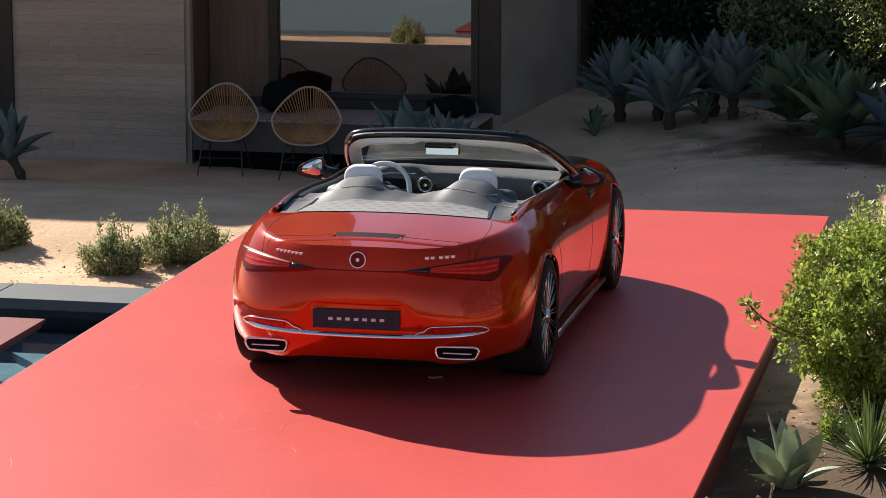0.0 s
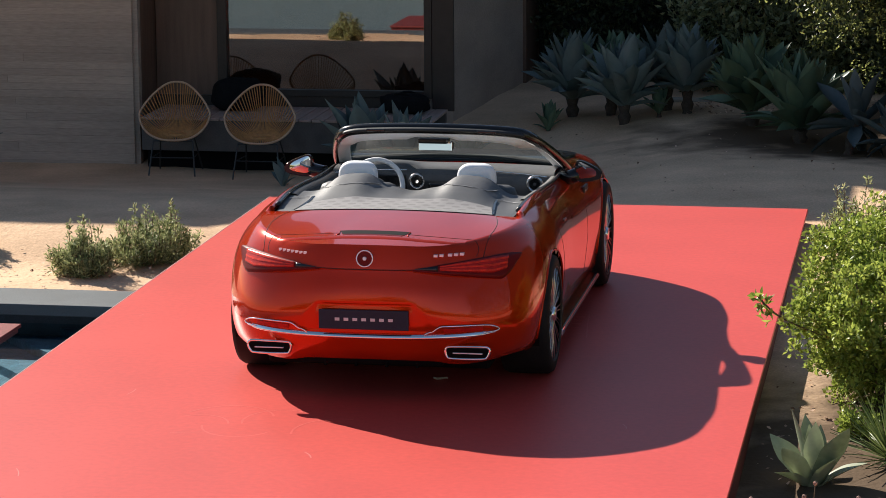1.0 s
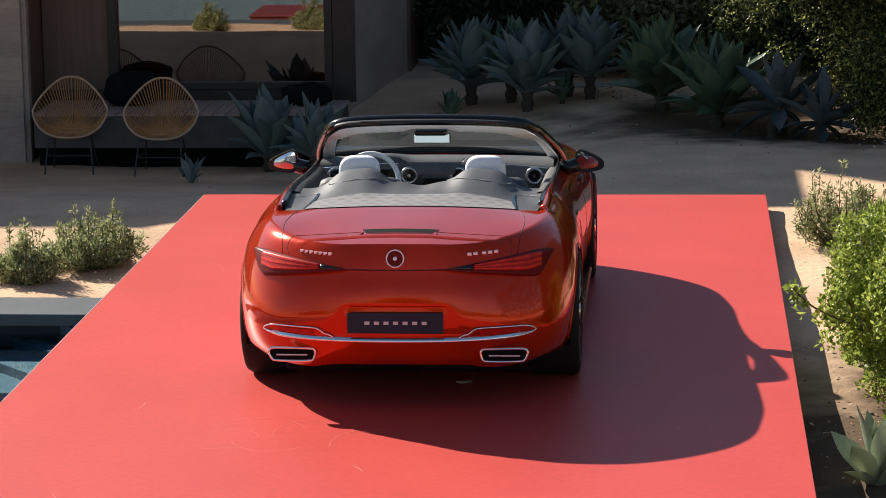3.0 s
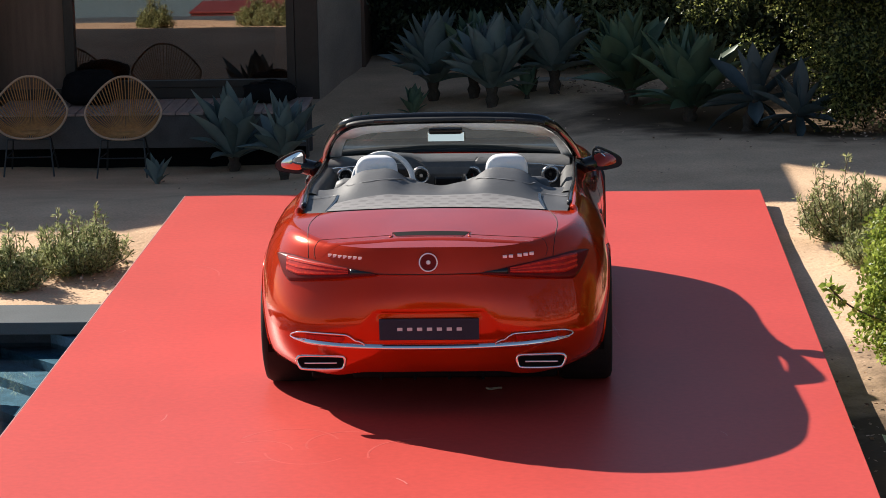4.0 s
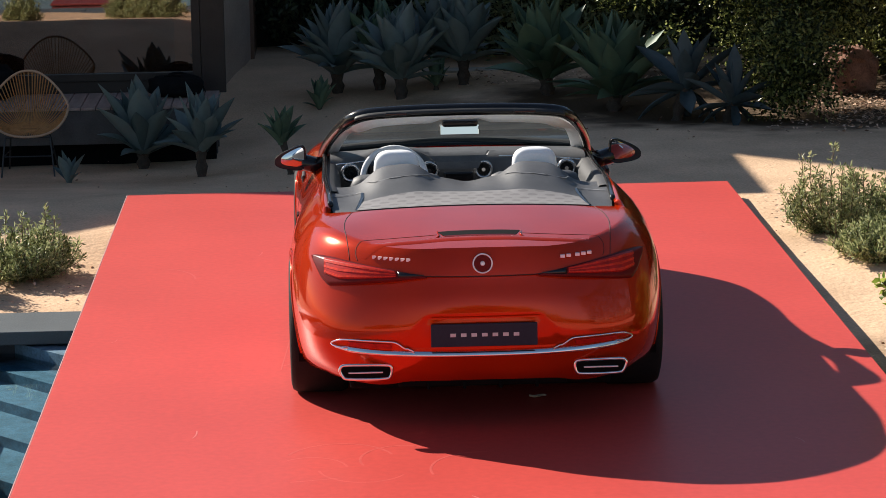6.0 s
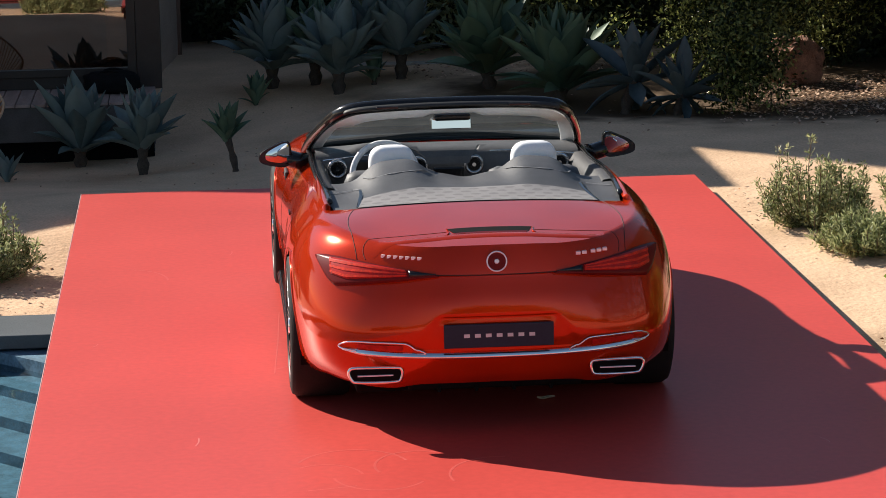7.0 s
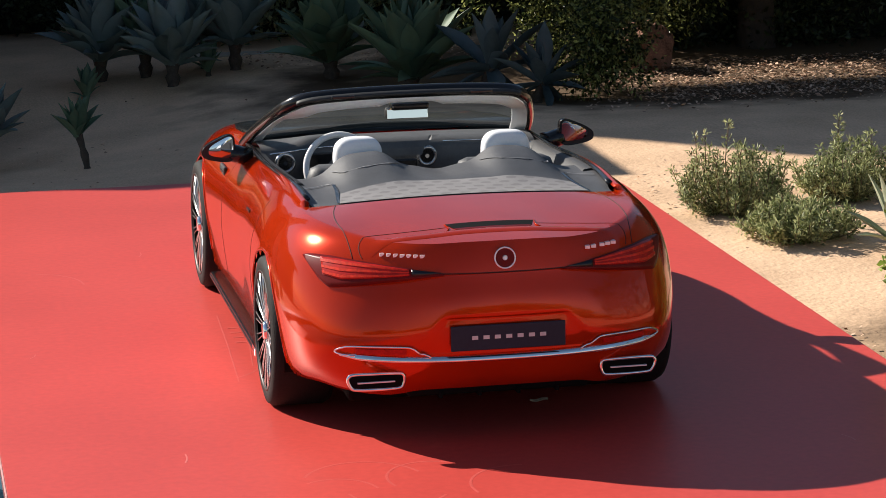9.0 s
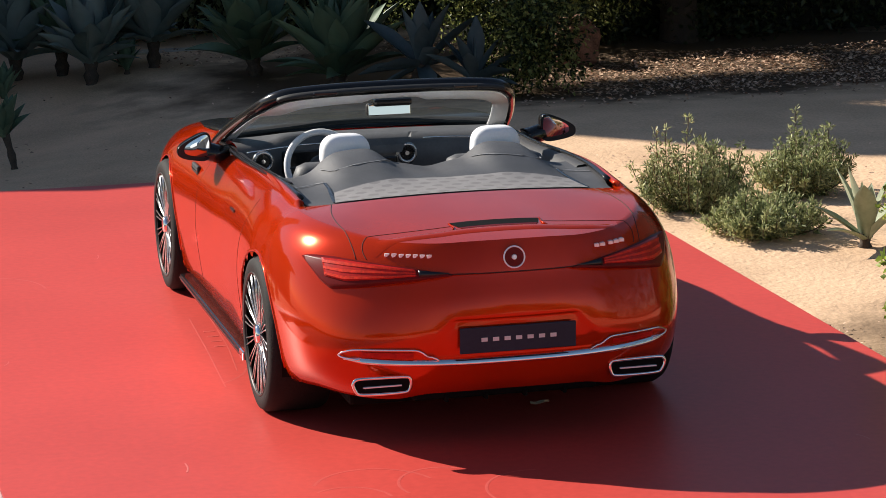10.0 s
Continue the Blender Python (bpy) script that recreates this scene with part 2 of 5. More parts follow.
def part(name, bm, mat, parent, label="", smooth=False):
    """Links a bmesh as one mesh object under a thing or a part."""
    ob = new(name, mesh_of(bm, name, smooth))
    ob.data.materials.append(mat)
    ob.parent = parent
    return tagged(ob, label=label)


def thing(name, m, label, category, group="", kind=""):
    ob = new(name)
    ob.matrix_basis = m
    ob.empty_display_size = 0.1
    return tagged(ob, label, category, group, kind)


def solo(name, bm, mat, m, label, category, group="", kind="", smooth=False):
    ob = new(name, mesh_of(bm, name, smooth))
    ob.data.materials.append(mat)
    ob.matrix_basis = m
    return tagged(ob, label, category, group, kind)


def box(x0, x1, y0, y1, z0, z1, bevel=0.0, bm=None):
    own = bmesh.new()
    bmesh.ops.create_cube(own, size=1)
    for v in own.verts:
        v.co = Vector(((x0 + x1) / 2 + v.co.x * (x1 - x0), (y0 + y1) / 2 + v.co.y * (y1 - y0), (z0 + z1) / 2 + v.co.z * (z1 - z0)))
    if bevel:
        bmesh.ops.bevel(own, geom=own.edges[:], offset=bevel, segments=2, affect="EDGES", profile=0.5)
    if bm is None:
        return own
    me = bpy.data.meshes.new("tmp")
    own.to_mesh(me)
    own.free()
    bm.from_mesh(me)
    bpy.data.meshes.remove(me)
    return bm


def sheet(points, closed_u=False, closed_v=False, bm=None):
    """Faces over a grid of points: rows of equal length."""
    bm = bm or bmesh.new()
    rows = [[bm.verts.new(p) for p in row] for row in points]
    nu, nv = len(rows), len(rows[0])
    for i in range(nu if closed_u else nu - 1):
        for j in range(nv if closed_v else nv - 1):
            a, b = rows[i], rows[(i + 1) % nu]
            quad = (a[j], a[(j + 1) % nv], b[(j + 1) % nv], b[j])
            try:
                bm.faces.new(quad)
            except ValueError:
                pass
    return bm


def tube(path, radius, sides=8, closed=False, bm=None, flat=1.0, up=None):
    """A tube along a path; radius is a number or one per point; flat squeezes it along the second axis."""
    bm = bm or bmesh.new()
    path = [Vector(p) for p in path]
    n = len(path)
    rad = radius if isinstance(radius, (list, tuple)) else [radius] * n
    rows, last = [], None
    for i, p in enumerate(path):
        a = path[(i - 1) % n] if (closed or i) else p
        b = path[(i + 1) % n] if (closed or i < n - 1) else p
        d = (b - a).normalized()
        ref = Vector(up) if up else (last if last else (Vector((0, 0, 1)) if abs(d.z) < 0.9 else Vector((1, 0, 0))))
        s = d.cross(ref)
        s = s.normalized() if s.length > 1e-6 else d.orthogonal().normalized()
        w = s.cross(d).normalized()
        last = w
        rows.append([p + rad[i] * (math.cos(k * math.tau / sides) * s + flat * math.sin(k * math.tau / sides) * w) for k in range(sides)])
    sheet(rows, closed_u=closed, closed_v=True, bm=bm)
    if not closed:
        bm.verts.ensure_lookup_table()
        total = len(bm.verts)
        first = [bm.verts[total - n * sides + k] for k in range(sides)]
        final = [bm.verts[total - sides + k] for k in range(sides)]
        for loop in (first[::-1], final):
            try:
                bm.faces.new(loop)
            except ValueError:
                pass
    return bm


def smooth_path(points, steps=6, closed=False):
    """Catmull-Rom through the points."""
    p = [Vector(q) for q in points]
    n = len(p)
    out = []
    for i in range(n if closed else n - 1):
        a, b, c, d = (p[(i + k) % n] if closed else p[min(max(i + k, 0), n - 1)] for k in (-1, 0, 1, 2))
        for s in range(steps):
            t = s / steps
            out.append(0.5 * ((2 * b) + (c - a) * t + (2 * a - 5 * b + 4 * c - d) * t * t + (3 * b - a - 3 * c + d) * t ** 3))
    if not closed:
        out.append(p[-1])
    return out


def table(x, pairs):
    return float(np.interp(x, [a for a, _ in pairs], [b for _, b in pairs]))


def flowing(x, pairs):
    """Smooth curve through the pairs, with no kinks at them."""
    xs, ys = [p[0] for p in pairs], [p[1] for p in pairs]
    if x <= xs[0] or x >= xs[-1]:
        return float(ys[0] if x <= xs[0] else ys[-1])
    i = next(k for k in range(len(xs) - 1) if x <= xs[k + 1])
    def tangent(k):
        if k == 0:
            return (ys[1] - ys[0]) / (xs[1] - xs[0])
        if k == len(xs) - 1:
            return (ys[-1] - ys[-2]) / (xs[-1] - xs[-2])
        return (ys[k + 1] - ys[k - 1]) / (xs[k + 1] - xs[k - 1])
    h = xs[i + 1] - xs[i]
    t = (x - xs[i]) / h
    return float((2 * t ** 3 - 3 * t * t + 1) * ys[i] + (t ** 3 - 2 * t * t + t) * h * tangent(i) + (3 * t * t - 2 * t ** 3) * ys[i + 1] + (t ** 3 - t * t) * h * tangent(i + 1))


def smoothstep(a, b, x):
    t = min(max((x - a) / (b - a), 0.0), 1.0)
    return t * t * (3 - 2 * t)


def raw_mesh(name, verts, faces, mat, smooth=False):
    me = bpy.data.meshes.new(name)
    me.from_pydata([tuple(v) for v in verts], [], faces)
    me.materials.append(mat)
    if smooth:
        me.polygons.foreach_set("use_smooth", [True] * len(me.polygons))
    me.update()
    return me


def child(name, me, parent, m=None, label="", kind=""):
    ob = new(name, me)
    ob.parent = parent
    if m is not None:
        ob.matrix_basis = m
    return tagged(ob, label=label, kind=kind)


# ---- ground ----
def ground_z(x, y):
    """Soil level: flat by the stage, falling towards the house, rising a little behind the planting."""
    back = smoothstep(5.5, 11.5, y)
    west = smoothstep(1.2, -2.2, x)
    east = smoothstep(-1.0, 2.1, x) * (0.10 * smoothstep(-2.5, 0.5, y) + 0.09 * smoothstep(1.0, 4.5, y)) * (1 - 0.8 * smoothstep(8, 11, y))
    bank = 0.15 * smoothstep(4.2, 5.4, y) * (1 - smoothstep(6.5, 10, y)) * smoothstep(-1.0, -2.2, x)
    z = -0.30 + east + bank - 0.32 * back * west + 0.06 * smoothstep(8, 13, y) * (1 - west) + 0.10 * smoothstep(12.6, 15.5, y) * west + 0.2 * smoothstep(12.2, 13.2, y) * west
    return z


def build_ground():
    xs = [-400, -120, -40, -22, -12, -9, -7] + list(np.arange(-6, -0.9, 0.3)) + [-0.9] + list(np.arange(-0.5, 9.1, 0.35)) + [11, 14, 20, 40, 120, 400]
    ys = [-400, -120, -45, -25, -16, -12, -9, -6, -3, 0, 1.5, 2.5, 3.32] + list(np.arange(3.6, 16.6, 0.3)) + [18, 21, 26, 40, 120, 400]
    bm = bmesh.new()
    rows = [[bm.verts.new((x, y, ground_z(x, y) + (0.018 * noise.noise((x * 1.7, y * 1.7, 0)) + 0.03 * noise.noise((x * 0.5, y * 0.5, 4)) if abs(x) < 15 else 0))) for y in ys] for x in xs]
    for i in range(len(xs) - 1):
        for j in range(len(ys) - 1):
            if xs[i] >= -12 - 1e-6 and xs[i + 1] <= -0.9 + 1e-6 and ys[j] >= -9 - 1e-6 and ys[j + 1] <= 3.32 + 1e-6:
                continue
            bm.faces.new((rows[i][j], rows[i + 1][j], rows[i + 1][j + 1], rows[i][j + 1]))
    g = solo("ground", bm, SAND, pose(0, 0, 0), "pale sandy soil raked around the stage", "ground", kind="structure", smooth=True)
    return g


build_ground()


# ---- the stage ----
def build_stage():
    st = thing("stage", pose(0, 0, 0), "low red lacquered stage laid over the pool edge", "stage")
    part("stage_top", box(-2.235, 2.185, -9.5, 5.97, -0.028, 0.0, 0.004), STAGE_RED, st, "satin coral red deck surface")
    part("edge_trim", box(-2.2405, -2.2355, -9.5, 5.97, -0.026, 0.0008), EDGE_STRIP, st, "pale edge strip")
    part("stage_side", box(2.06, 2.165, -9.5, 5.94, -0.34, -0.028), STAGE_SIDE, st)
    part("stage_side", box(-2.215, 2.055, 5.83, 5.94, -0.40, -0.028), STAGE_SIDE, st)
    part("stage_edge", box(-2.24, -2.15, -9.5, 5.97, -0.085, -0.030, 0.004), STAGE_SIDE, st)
    for x0, y0, x1, y1, r in ((-1.44, -0.92, -1.425, -0.78, 0.004), (-0.12, -2.05, -0.06, -2.16, 0.004), (-0.95, -1.75, -0.72, -1.70, 0.003), (-2.0, 1.2, -1.97, 1.28, 0.003), (-1.22, 3.6, -1.20, 3.72, 0.003), (1.7, 3.9, 1.76, 3.94, 0.003), (-1.55, -2.6, -1.49, -2.75, 0.003), (0.9, -2.9, 0.95, -2.98, 0.003), (1.5, -1.2, 1.53, -1.3, 0.003)):
        mid = Vector(((x0 + x1) / 2 + 0.008, (y0 + y1) / 2, 0.0005))
        bm = tube(smooth_path([(x0, y0, 0.0005), mid, (x1, y1, 0.0005)], 5), r, 6, flat=0.12, up=(0, 0, 1))
        part("scuff_mark", bm, SCUFF, st, "pale scuff in the lacquer")
    for cx, cy, r, a0, a1 in ((-0.72, -1.42, 0.27, 20, 160), (-0.60, -1.52, 0.22, 190, 330), (-0.42, -1.40, 0.20, 60, 210), (-0.86, -1.55, 0.18, 10, 130), (-0.05, -1.6, 0.24, 80, 200), (-1.9, 2.9, 0.3, 0, 90), (-1.2, 0.9, 0.35, 300, 350)):
        arc = [(cx + r * math.cos(math.radians(a)), cy + 1.2 * r * math.sin(math.radians(a)), 0.0004) for a in range(a0, a1, 9)]
        part("polish_swirl", tube(arc, 0.007, 5, flat=0.03, up=(0, 0, 1)), SWIRL_REFLECTION, st)
    # reflection of the sill lettering beside the sills, painted as pale strips
    for sgn, y0, y1 in ((1, 0.98, 1.70), (-1, 0.45, 1.92)):
        for x in (0.845, 0.955):
            part("sill_reflection_line", tube([(sgn * x, y1, 0.0004), (sgn * (x + 0.03), (y0 + y1) / 2, 0.0004), (sgn * (x + 0.07), y0 + (0.3 if x < 0.9 else 0), 0.0004)], 0.004, 5, flat=0.08, up=(0, 0, 1)), SWIRL_REFLECTION, st)
        for k in range(4):
            y = 1.60 - 0.11 * k
            part("sill_reflection_bar", box(min(sgn * 0.875, sgn * 0.935), max(sgn * 0.875, sgn * 0.935), y, y + 0.022, 0.0, 0.0012), SWIRL_REFLECTION, st)
    return st


build_stage()
leaf = bmesh.new()
sheet([[(0.31 + 0.045 * u, -0.30 + 0.012 * math.sin(3.1 * u) + 0.016 * w * (1 - u * u), 0.004 + 0.010 * w * w + 0.006 * u * u) for w in (-1, -0.5, 0, 0.5, 1)] for u in np.linspace(-1, 1, 9)], bm=leaf)
DRY_PALE = material("pale_dry_leaf", (0.50, 0.40, 0.30), rough=0.8, vary=0.2, scale=40)
solo("fallen_leaf", leaf, DRY_PALE, pose(0, 0, 0), "small pale dry leaf lying under the car's tail", "leaf", smooth=True)


# ---- the pool ----
def build_pool():
    coping = thing("pool_coping", pose(0, 0, 0), "grey stone coping along the pool end", "coping", kind="structure")
    x = -13.4
    me = mesh_of(box(0, 2.392, 2.80, 3.36, -0.37, -0.285, 0.006), "coping_stone")
    me.materials.append(COPING)
    while x < -1.0:
        child("coping_stone", me, coping, pose(x, 0, 0))
        x += 2.4
    walls = bmesh.new()
    box(-12.2, -0.7, 2.95, 3.25, -2.2, -0.372, 0, walls)
    box(-12.2, -0.7, -9.3, -9.0, -2.2, -0.30, 0, walls)
    box(-12.3, -12.0, -9.0, 2.95, -2.2, -0.30, 0, walls)
    box(-0.9, -0.7, -9.0, 2.95, -2.2, -0.32, 0, walls)
    box(-12.2, -0.7, -9.0, 2.95, -2.3, -1.75, 0, walls)
    solo("pool_shell", walls, POOL_DARK, pose(0, 0, 0), "dark plastered pool basin", "pool", kind="structure")
    steps = thing("pool_steps", pose(0, 0, 0), "blue-grey diagonal steps under water", "steps", kind="structure")
    # shallow treads, each edge running down to the south-east
    for z, y_edge in ((-0.385, 2.66), (-0.485, 2.28), (-0.55, 1.83), (-0.615, 1.33), (-0.68, 0.70)):
        slope = -1.12
        at = lambda x: y_edge + slope * (x + 2.5)
        bm = bmesh.new()
        x0 = -2.5 + (2.94 - y_edge) / slope
        top = [bm.verts.new(p) for p in ((x0, 2.94, z), (-0.91, at(-0.91), z), (-0.91, 2.94, z))]
        face = bm.faces.new(top)
        ret = bmesh.ops.extrude_face_region(bm, geom=[face])
        bmesh.ops.translate(bm, verts=[v for v in ret["geom"] if isinstance(v, bmesh.types.BMVert)], vec=(0, 0, -1.72 - z))
        bmesh.ops.recalc_face_normals(bm, faces=bm.faces[:])
        part("step", bm, POOL_TILE, steps)
    part("step", box(-4.6, -0.91, -3.0, 2.93, -1.70, -0.80), POOL_TILE, steps)
    water = bmesh.new()
    bmesh.ops.create_grid(water, x_segments=2, y_segments=2, size=1)
    for v in water.verts:
        v.co = Vector((-6.45 + v.co.x * 5.54, -3.03 + v.co.y * 5.97, -0.455))
    w = solo("water", water, WATER, pose(0, 0, 0), "still clear pool water", "water", kind="structure")
    w.visible_shadow = False
    board = thing("floating_board", pose(-3.13, 2.19, -0.32), "dark red board resting over the pool corner", "board")
    part("board_top", box(-1.2, 0, -1.4, 0, 0, 0.025, 0.004), BOARD_RED, board)
    part("board_frame", box(-1.18, -0.02, -1.38, -0.02, -0.035, -0.002), STAGE_SIDE, board)


def water_material():
    m = thin_glass("pool_water", (0.55, 0.78, 0.85), 0.0)
    n, l = m.node_tree.nodes, m.node_tree.links
    tc = n.new("ShaderNodeTexCoord")
    ns = n.new("ShaderNodeTexNoise")
    ns.inputs["Scale"].default_value, ns.inputs["Detail"].default_value = 7, 4
    l.new(tc.outputs["Object"], ns.inputs[0])
    bp = n.new("ShaderNodeBump")
    bp.inputs["Strength"].default_value, bp.inputs["Distance"].default_value = 0.12, 0.02
    l.new(ns.outputs[0], bp.inputs["Height"])
    for node in n:
        if node.bl_idname in ("ShaderNodeBsdfGlossy", "ShaderNodeFresnel"):
            l.new(bp.outputs[0], node.inputs["Normal"])
    return m


WATER = water_material()
BOARD_RED = material("dark_red_board", (0.20, 0.022, 0.02), rough=0.55, vary=0.3, scale=40, bump=0.2)
build_pool()


# ---- the house ----
def build_house():
    h = thing("house", pose(0, 0, 0), "low board-marked concrete house with an unseen shading roof and wide window", "house")
    # left wall in board courses
    base = part("wall", box(-16, -4.97, 11.33, 12.6, -0.9, 3.3), CONCRETE, h, "grey-brown board-marked concrete wall")
    rng = random.Random(4)
    z = -0.75
    while z < 2.4:
        hgt = rng.uniform(0.065, 0.105)
        x = -9.4
        while x < -5.02:
            ln = rng.uniform(2.2, 3.4)
            x1 = min(x + ln, -4.955)
            if -4.955 - x1 < 0.4:
                x1 = -4.955
            q = rng.uniform(0.001, 0.006)
            part("board_course", box(x + 0.002, x1 - 0.002, 11.33 - q, 11.335, z + 0.0015, z + hgt - 0.0015, 0.001), CONCRETE, base)
            x = x1
        z += hgt
    part("wall", box(-4.965, -4.905, 11.36, 11.46, -0.9, 3.3), CONCRETE, h)
    part("reveal_panel", box(-4.965, -4.910, 11.464, 12.6, -0.9, 3.3), BROWN_PANEL, h)
    # side wall at the east end
    side = bmesh.new()
    pts = [(-2.0, 12.95), (-1.60, 16.0), (-1.85, 16.05), (-2.25, 12.95)]
    lo = [side.verts.new((x, y, -0.9)) for x, y in pts]
    hi = [side.verts.new((x, y, 3.3)) for x, y in pts]
    for k in range(4):
        side.faces.new((lo[k], lo[(k + 1) % 4], hi[(k + 1) % 4], hi[k]))
    side.faces.new(hi), side.faces.new(lo[::-1])
    part("side_wall", side, CONCRETE, h, "smooth concrete side wall")
    part("side_wall", box(-2.1, -1.56, 16.0, 17.2, -0.6, 3.3), BROWN_PANEL, h)
    part("corner_post", box(-2.02, -1.90, 12.0, 12.94, -0.9, 3.3, 0.005), CONCRETE, h)
    part("back_wall", box(-16, -2.2, 17.0, 17.2, -0.9, 3.3), CONCRETE, h)
    part("interior_floor", box(-16, -2.1, 12.15, 17.0, -0.2, 0.05), BROWN_PANEL, h)
    # unseen roof; the jogs in its front edge only shape the shade on the ground
    roof = bmesh.new()
    plan = [(-1.88, 17.4), (-16, 17.4), (-16, 9.32), (-7.05, 9.44), (-6.6, 9.90), (-6.1, 9.93), (-5.7, 9.86), (-5.2, 9.72), (-1.88, 10.12)]
    hi = [roof.verts.new((x, y, 3.55)) for x, y in plan]
    lo = [roof.verts.new((x, y, 3.30)) for x, y in plan]
    roof.faces.new(hi), roof.faces.new(lo[::-1])
    for k in range(len(plan)):
        roof.faces.new((lo[k], lo[(k + 1) % len(plan)], hi[(k + 1) % len(plan)], hi[k]))
    part("roof", roof, CONCRETE, h, "unseen flat roof slab with its front edge cut to throw the shade line")
    # added out of view to cast the straight-edged shade on the right
    part("chimney_block", box(-7.84, -5.5, 17.4, 18.4, -0.5, 10.3), CONCRETE, h, "unseen tall block added at the rear to cast shade right of the stage")
    # panel and window
    part("door", box(-4.90, -4.22, 12.02, 12.08, -0.05, 3.28, 0.004), BROWN_PANEL, h, "dark brown timber door leaf")
    win = part("window", box(-4.22, -4.12, 11.94, 12.08, 0.03, 3.28, 0.005), FRAME_DARK, h, "wide fixed window in a dark bronze frame")
    part("window_frame", box(-2.03, -1.95, 11.94, 12.08, 0.03, 3.28, 0.005), FRAME_DARK, win)
    part("window_frame", box(-4.12, -2.03, 11.95, 12.07, 0.03, 0.10, 0.005), FRAME_DARK, win)
    part("window_frame", box(-4.12, -2.03, 11.95, 12.07, 2.9, 3.0, 0.005), FRAME_DARK, win)
    part("window_jamb", box(-1.948, -1.72, 11.95, 11.99, -0.10, 3.28, 0.004), FRAME_DARK, win, "dark bronze jamb panel")
    pane = part("pane", box(-4.12, -2.03, 12.0, 12.012, 0.10, 2.9), HOUSE_GLASS, win, "reflective window pane")
    pane.visible_shadow = False
    part("sill_band", box(-4.9, -2.0, 11.98, 12.10, -0.08, 0.028), FRAME_DARK, h)
    # raised timber deck
    deck = thing("deck", pose(0, 0, 0), "raised weathered timber deck before the window", "deck")
    me = mesh_of(box(0, 0.128, 11.0, 11.96, -0.105, -0.08, 0.004), "deck_board")
    me.materials.append(DECK_WOOD)
    x = -4.79
    while x < -1.78:
        child("deck_board", me, deck, pose(x, 0, 0))
        x += 0.137
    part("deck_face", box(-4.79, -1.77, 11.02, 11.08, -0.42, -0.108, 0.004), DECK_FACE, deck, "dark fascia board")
    # near-black sheet paints the shaded hollow below the fascia
    part("deck_hollow_shade", box(-4.79, -1.80, 11.22, 11.26, -0.9, -0.425), UNDER, deck, "black recessed sheet standing in for the shade under the deck")
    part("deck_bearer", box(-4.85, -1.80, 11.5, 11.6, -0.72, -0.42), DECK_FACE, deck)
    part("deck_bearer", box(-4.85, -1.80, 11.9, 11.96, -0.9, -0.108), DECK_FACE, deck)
    # tall dark slit window at the west
    part("slit_window", box(-7.05, -6.85, 11.29, 11.40, -0.3, 3.0, 0.004), FRAME_DARK, h, "narrow dark window slot")


HOUSE_GLASS = thin_glass("house_glass", (0.80, 0.66, 0.56), 0.24)
build_house()


def build_garden_kerb():
    bm = box(0.2, 2.6, 14.05, 14.3, -0.5, -0.225, 0.015)
    solo("garden_kerb", bm, STONE, pose(0, 0, 0), "low pale stone kerb behind the planting", "kerb", kind="structure")


build_garden_kerb()


def build_boulder(x, y, rx, ry, h, seed):
    """A squat weathered rock with broken faces."""
    bm = bmesh.new()
    bmesh.ops.create_icosphere(bm, subdivisions=4, radius=1.0)
    for v in bm.verts:
        p = v.co.copy()
        e = lambda q, k: math.copysign(abs(q) ** k, q)
        r = 1 + 0.16 * noise.noise(p * 1.6 + Vector((seed, 0, 0))) + 0.09 * noise.cell(p * 2.2 + Vector((0, seed, 0))) + 0.04 * noise.noise(p * 7)
        v.co = Vector((e(p.x, 0.7) * rx * r, e(p.y, 0.7) * ry * r, h * 0.48 + e(p.z, 0.75) * h * 0.52 * r))
    solo("boulder", bm, RUST_ROCK, pose(x, y, ground_z(x, y) - 0.04, 0, 0, 20), "rust-brown weathered boulder among fallen leaves", "boulder")


RUST_ROCK = material("rust_brown_rock", (0.17, 0.075, 0.045), rough=0.95, vary=0.4, scale=7, bump=0.9, bump_scale=26, tint=(0.26, 0.13, 0.085))
build_boulder(4.16, 11.75, 0.25, 0.22, 0.48, 5)


# ---- the car ----
from mathutils.bvhtree import BVHTree

SIDE_SHAPE = [(0, 0.925), (0.05, 0.955), (0.14, 0.972), (0.3, 0.988), (0.46, 1.0), (0.58, 1.0), (0.7, 0.990), (0.8, 0.967),
              (0.88, 0.932), (0.94, 0.893), (0.975, 0.86), (1.0, 0.825)]
TAIL_Y = [(0, -0.86), (0.08, -0.935), (0.16, -0.975), (0.25, -1.006), (0.32, -1.018), (0.40, -1.021), (0.48, -1.0175), (0.56, -1.0125),
          (0.64, -1.0075), (0.72, -1.0025), (0.80, -0.996), (0.90, -0.977), (1.0, -0.952)]
CREASE = 0.797
NOSE_Y = [(0, 3.5), (0.2, 3.6), (0.5, 3.64), (0.8, 3.6), (1.0, 3.45)]
TAIL_START, NOSE_START = -0.10, 2.95
WIDTH = [(-0.1, 0.950), (0.15, 0.958), (0.6, 0.945), (1.1, 0.93), (1.8, 0.932), (2.4, 0.95), (2.75, 0.955), (2.95, 0.94)]
SHOULDER = [(-0.1, 0.965), (0.3, 0.985), (0.8, 0.965), (1.3, 0.935), (1.9, 0.925), (2.5, 0.90), (2.95, 0.85)]
TAIL_TOP = [(0, 0.965), (25, 0.950), (50, 0.922), (68, 0.920), (80, 0.929), (90, 0.932)]
TAIL_LOW = [(0, 0.215), (29, 0.245), (45, 0.232), (58, 0.220), (66, 0.222), (74, 0.240), (90, 0.246)]
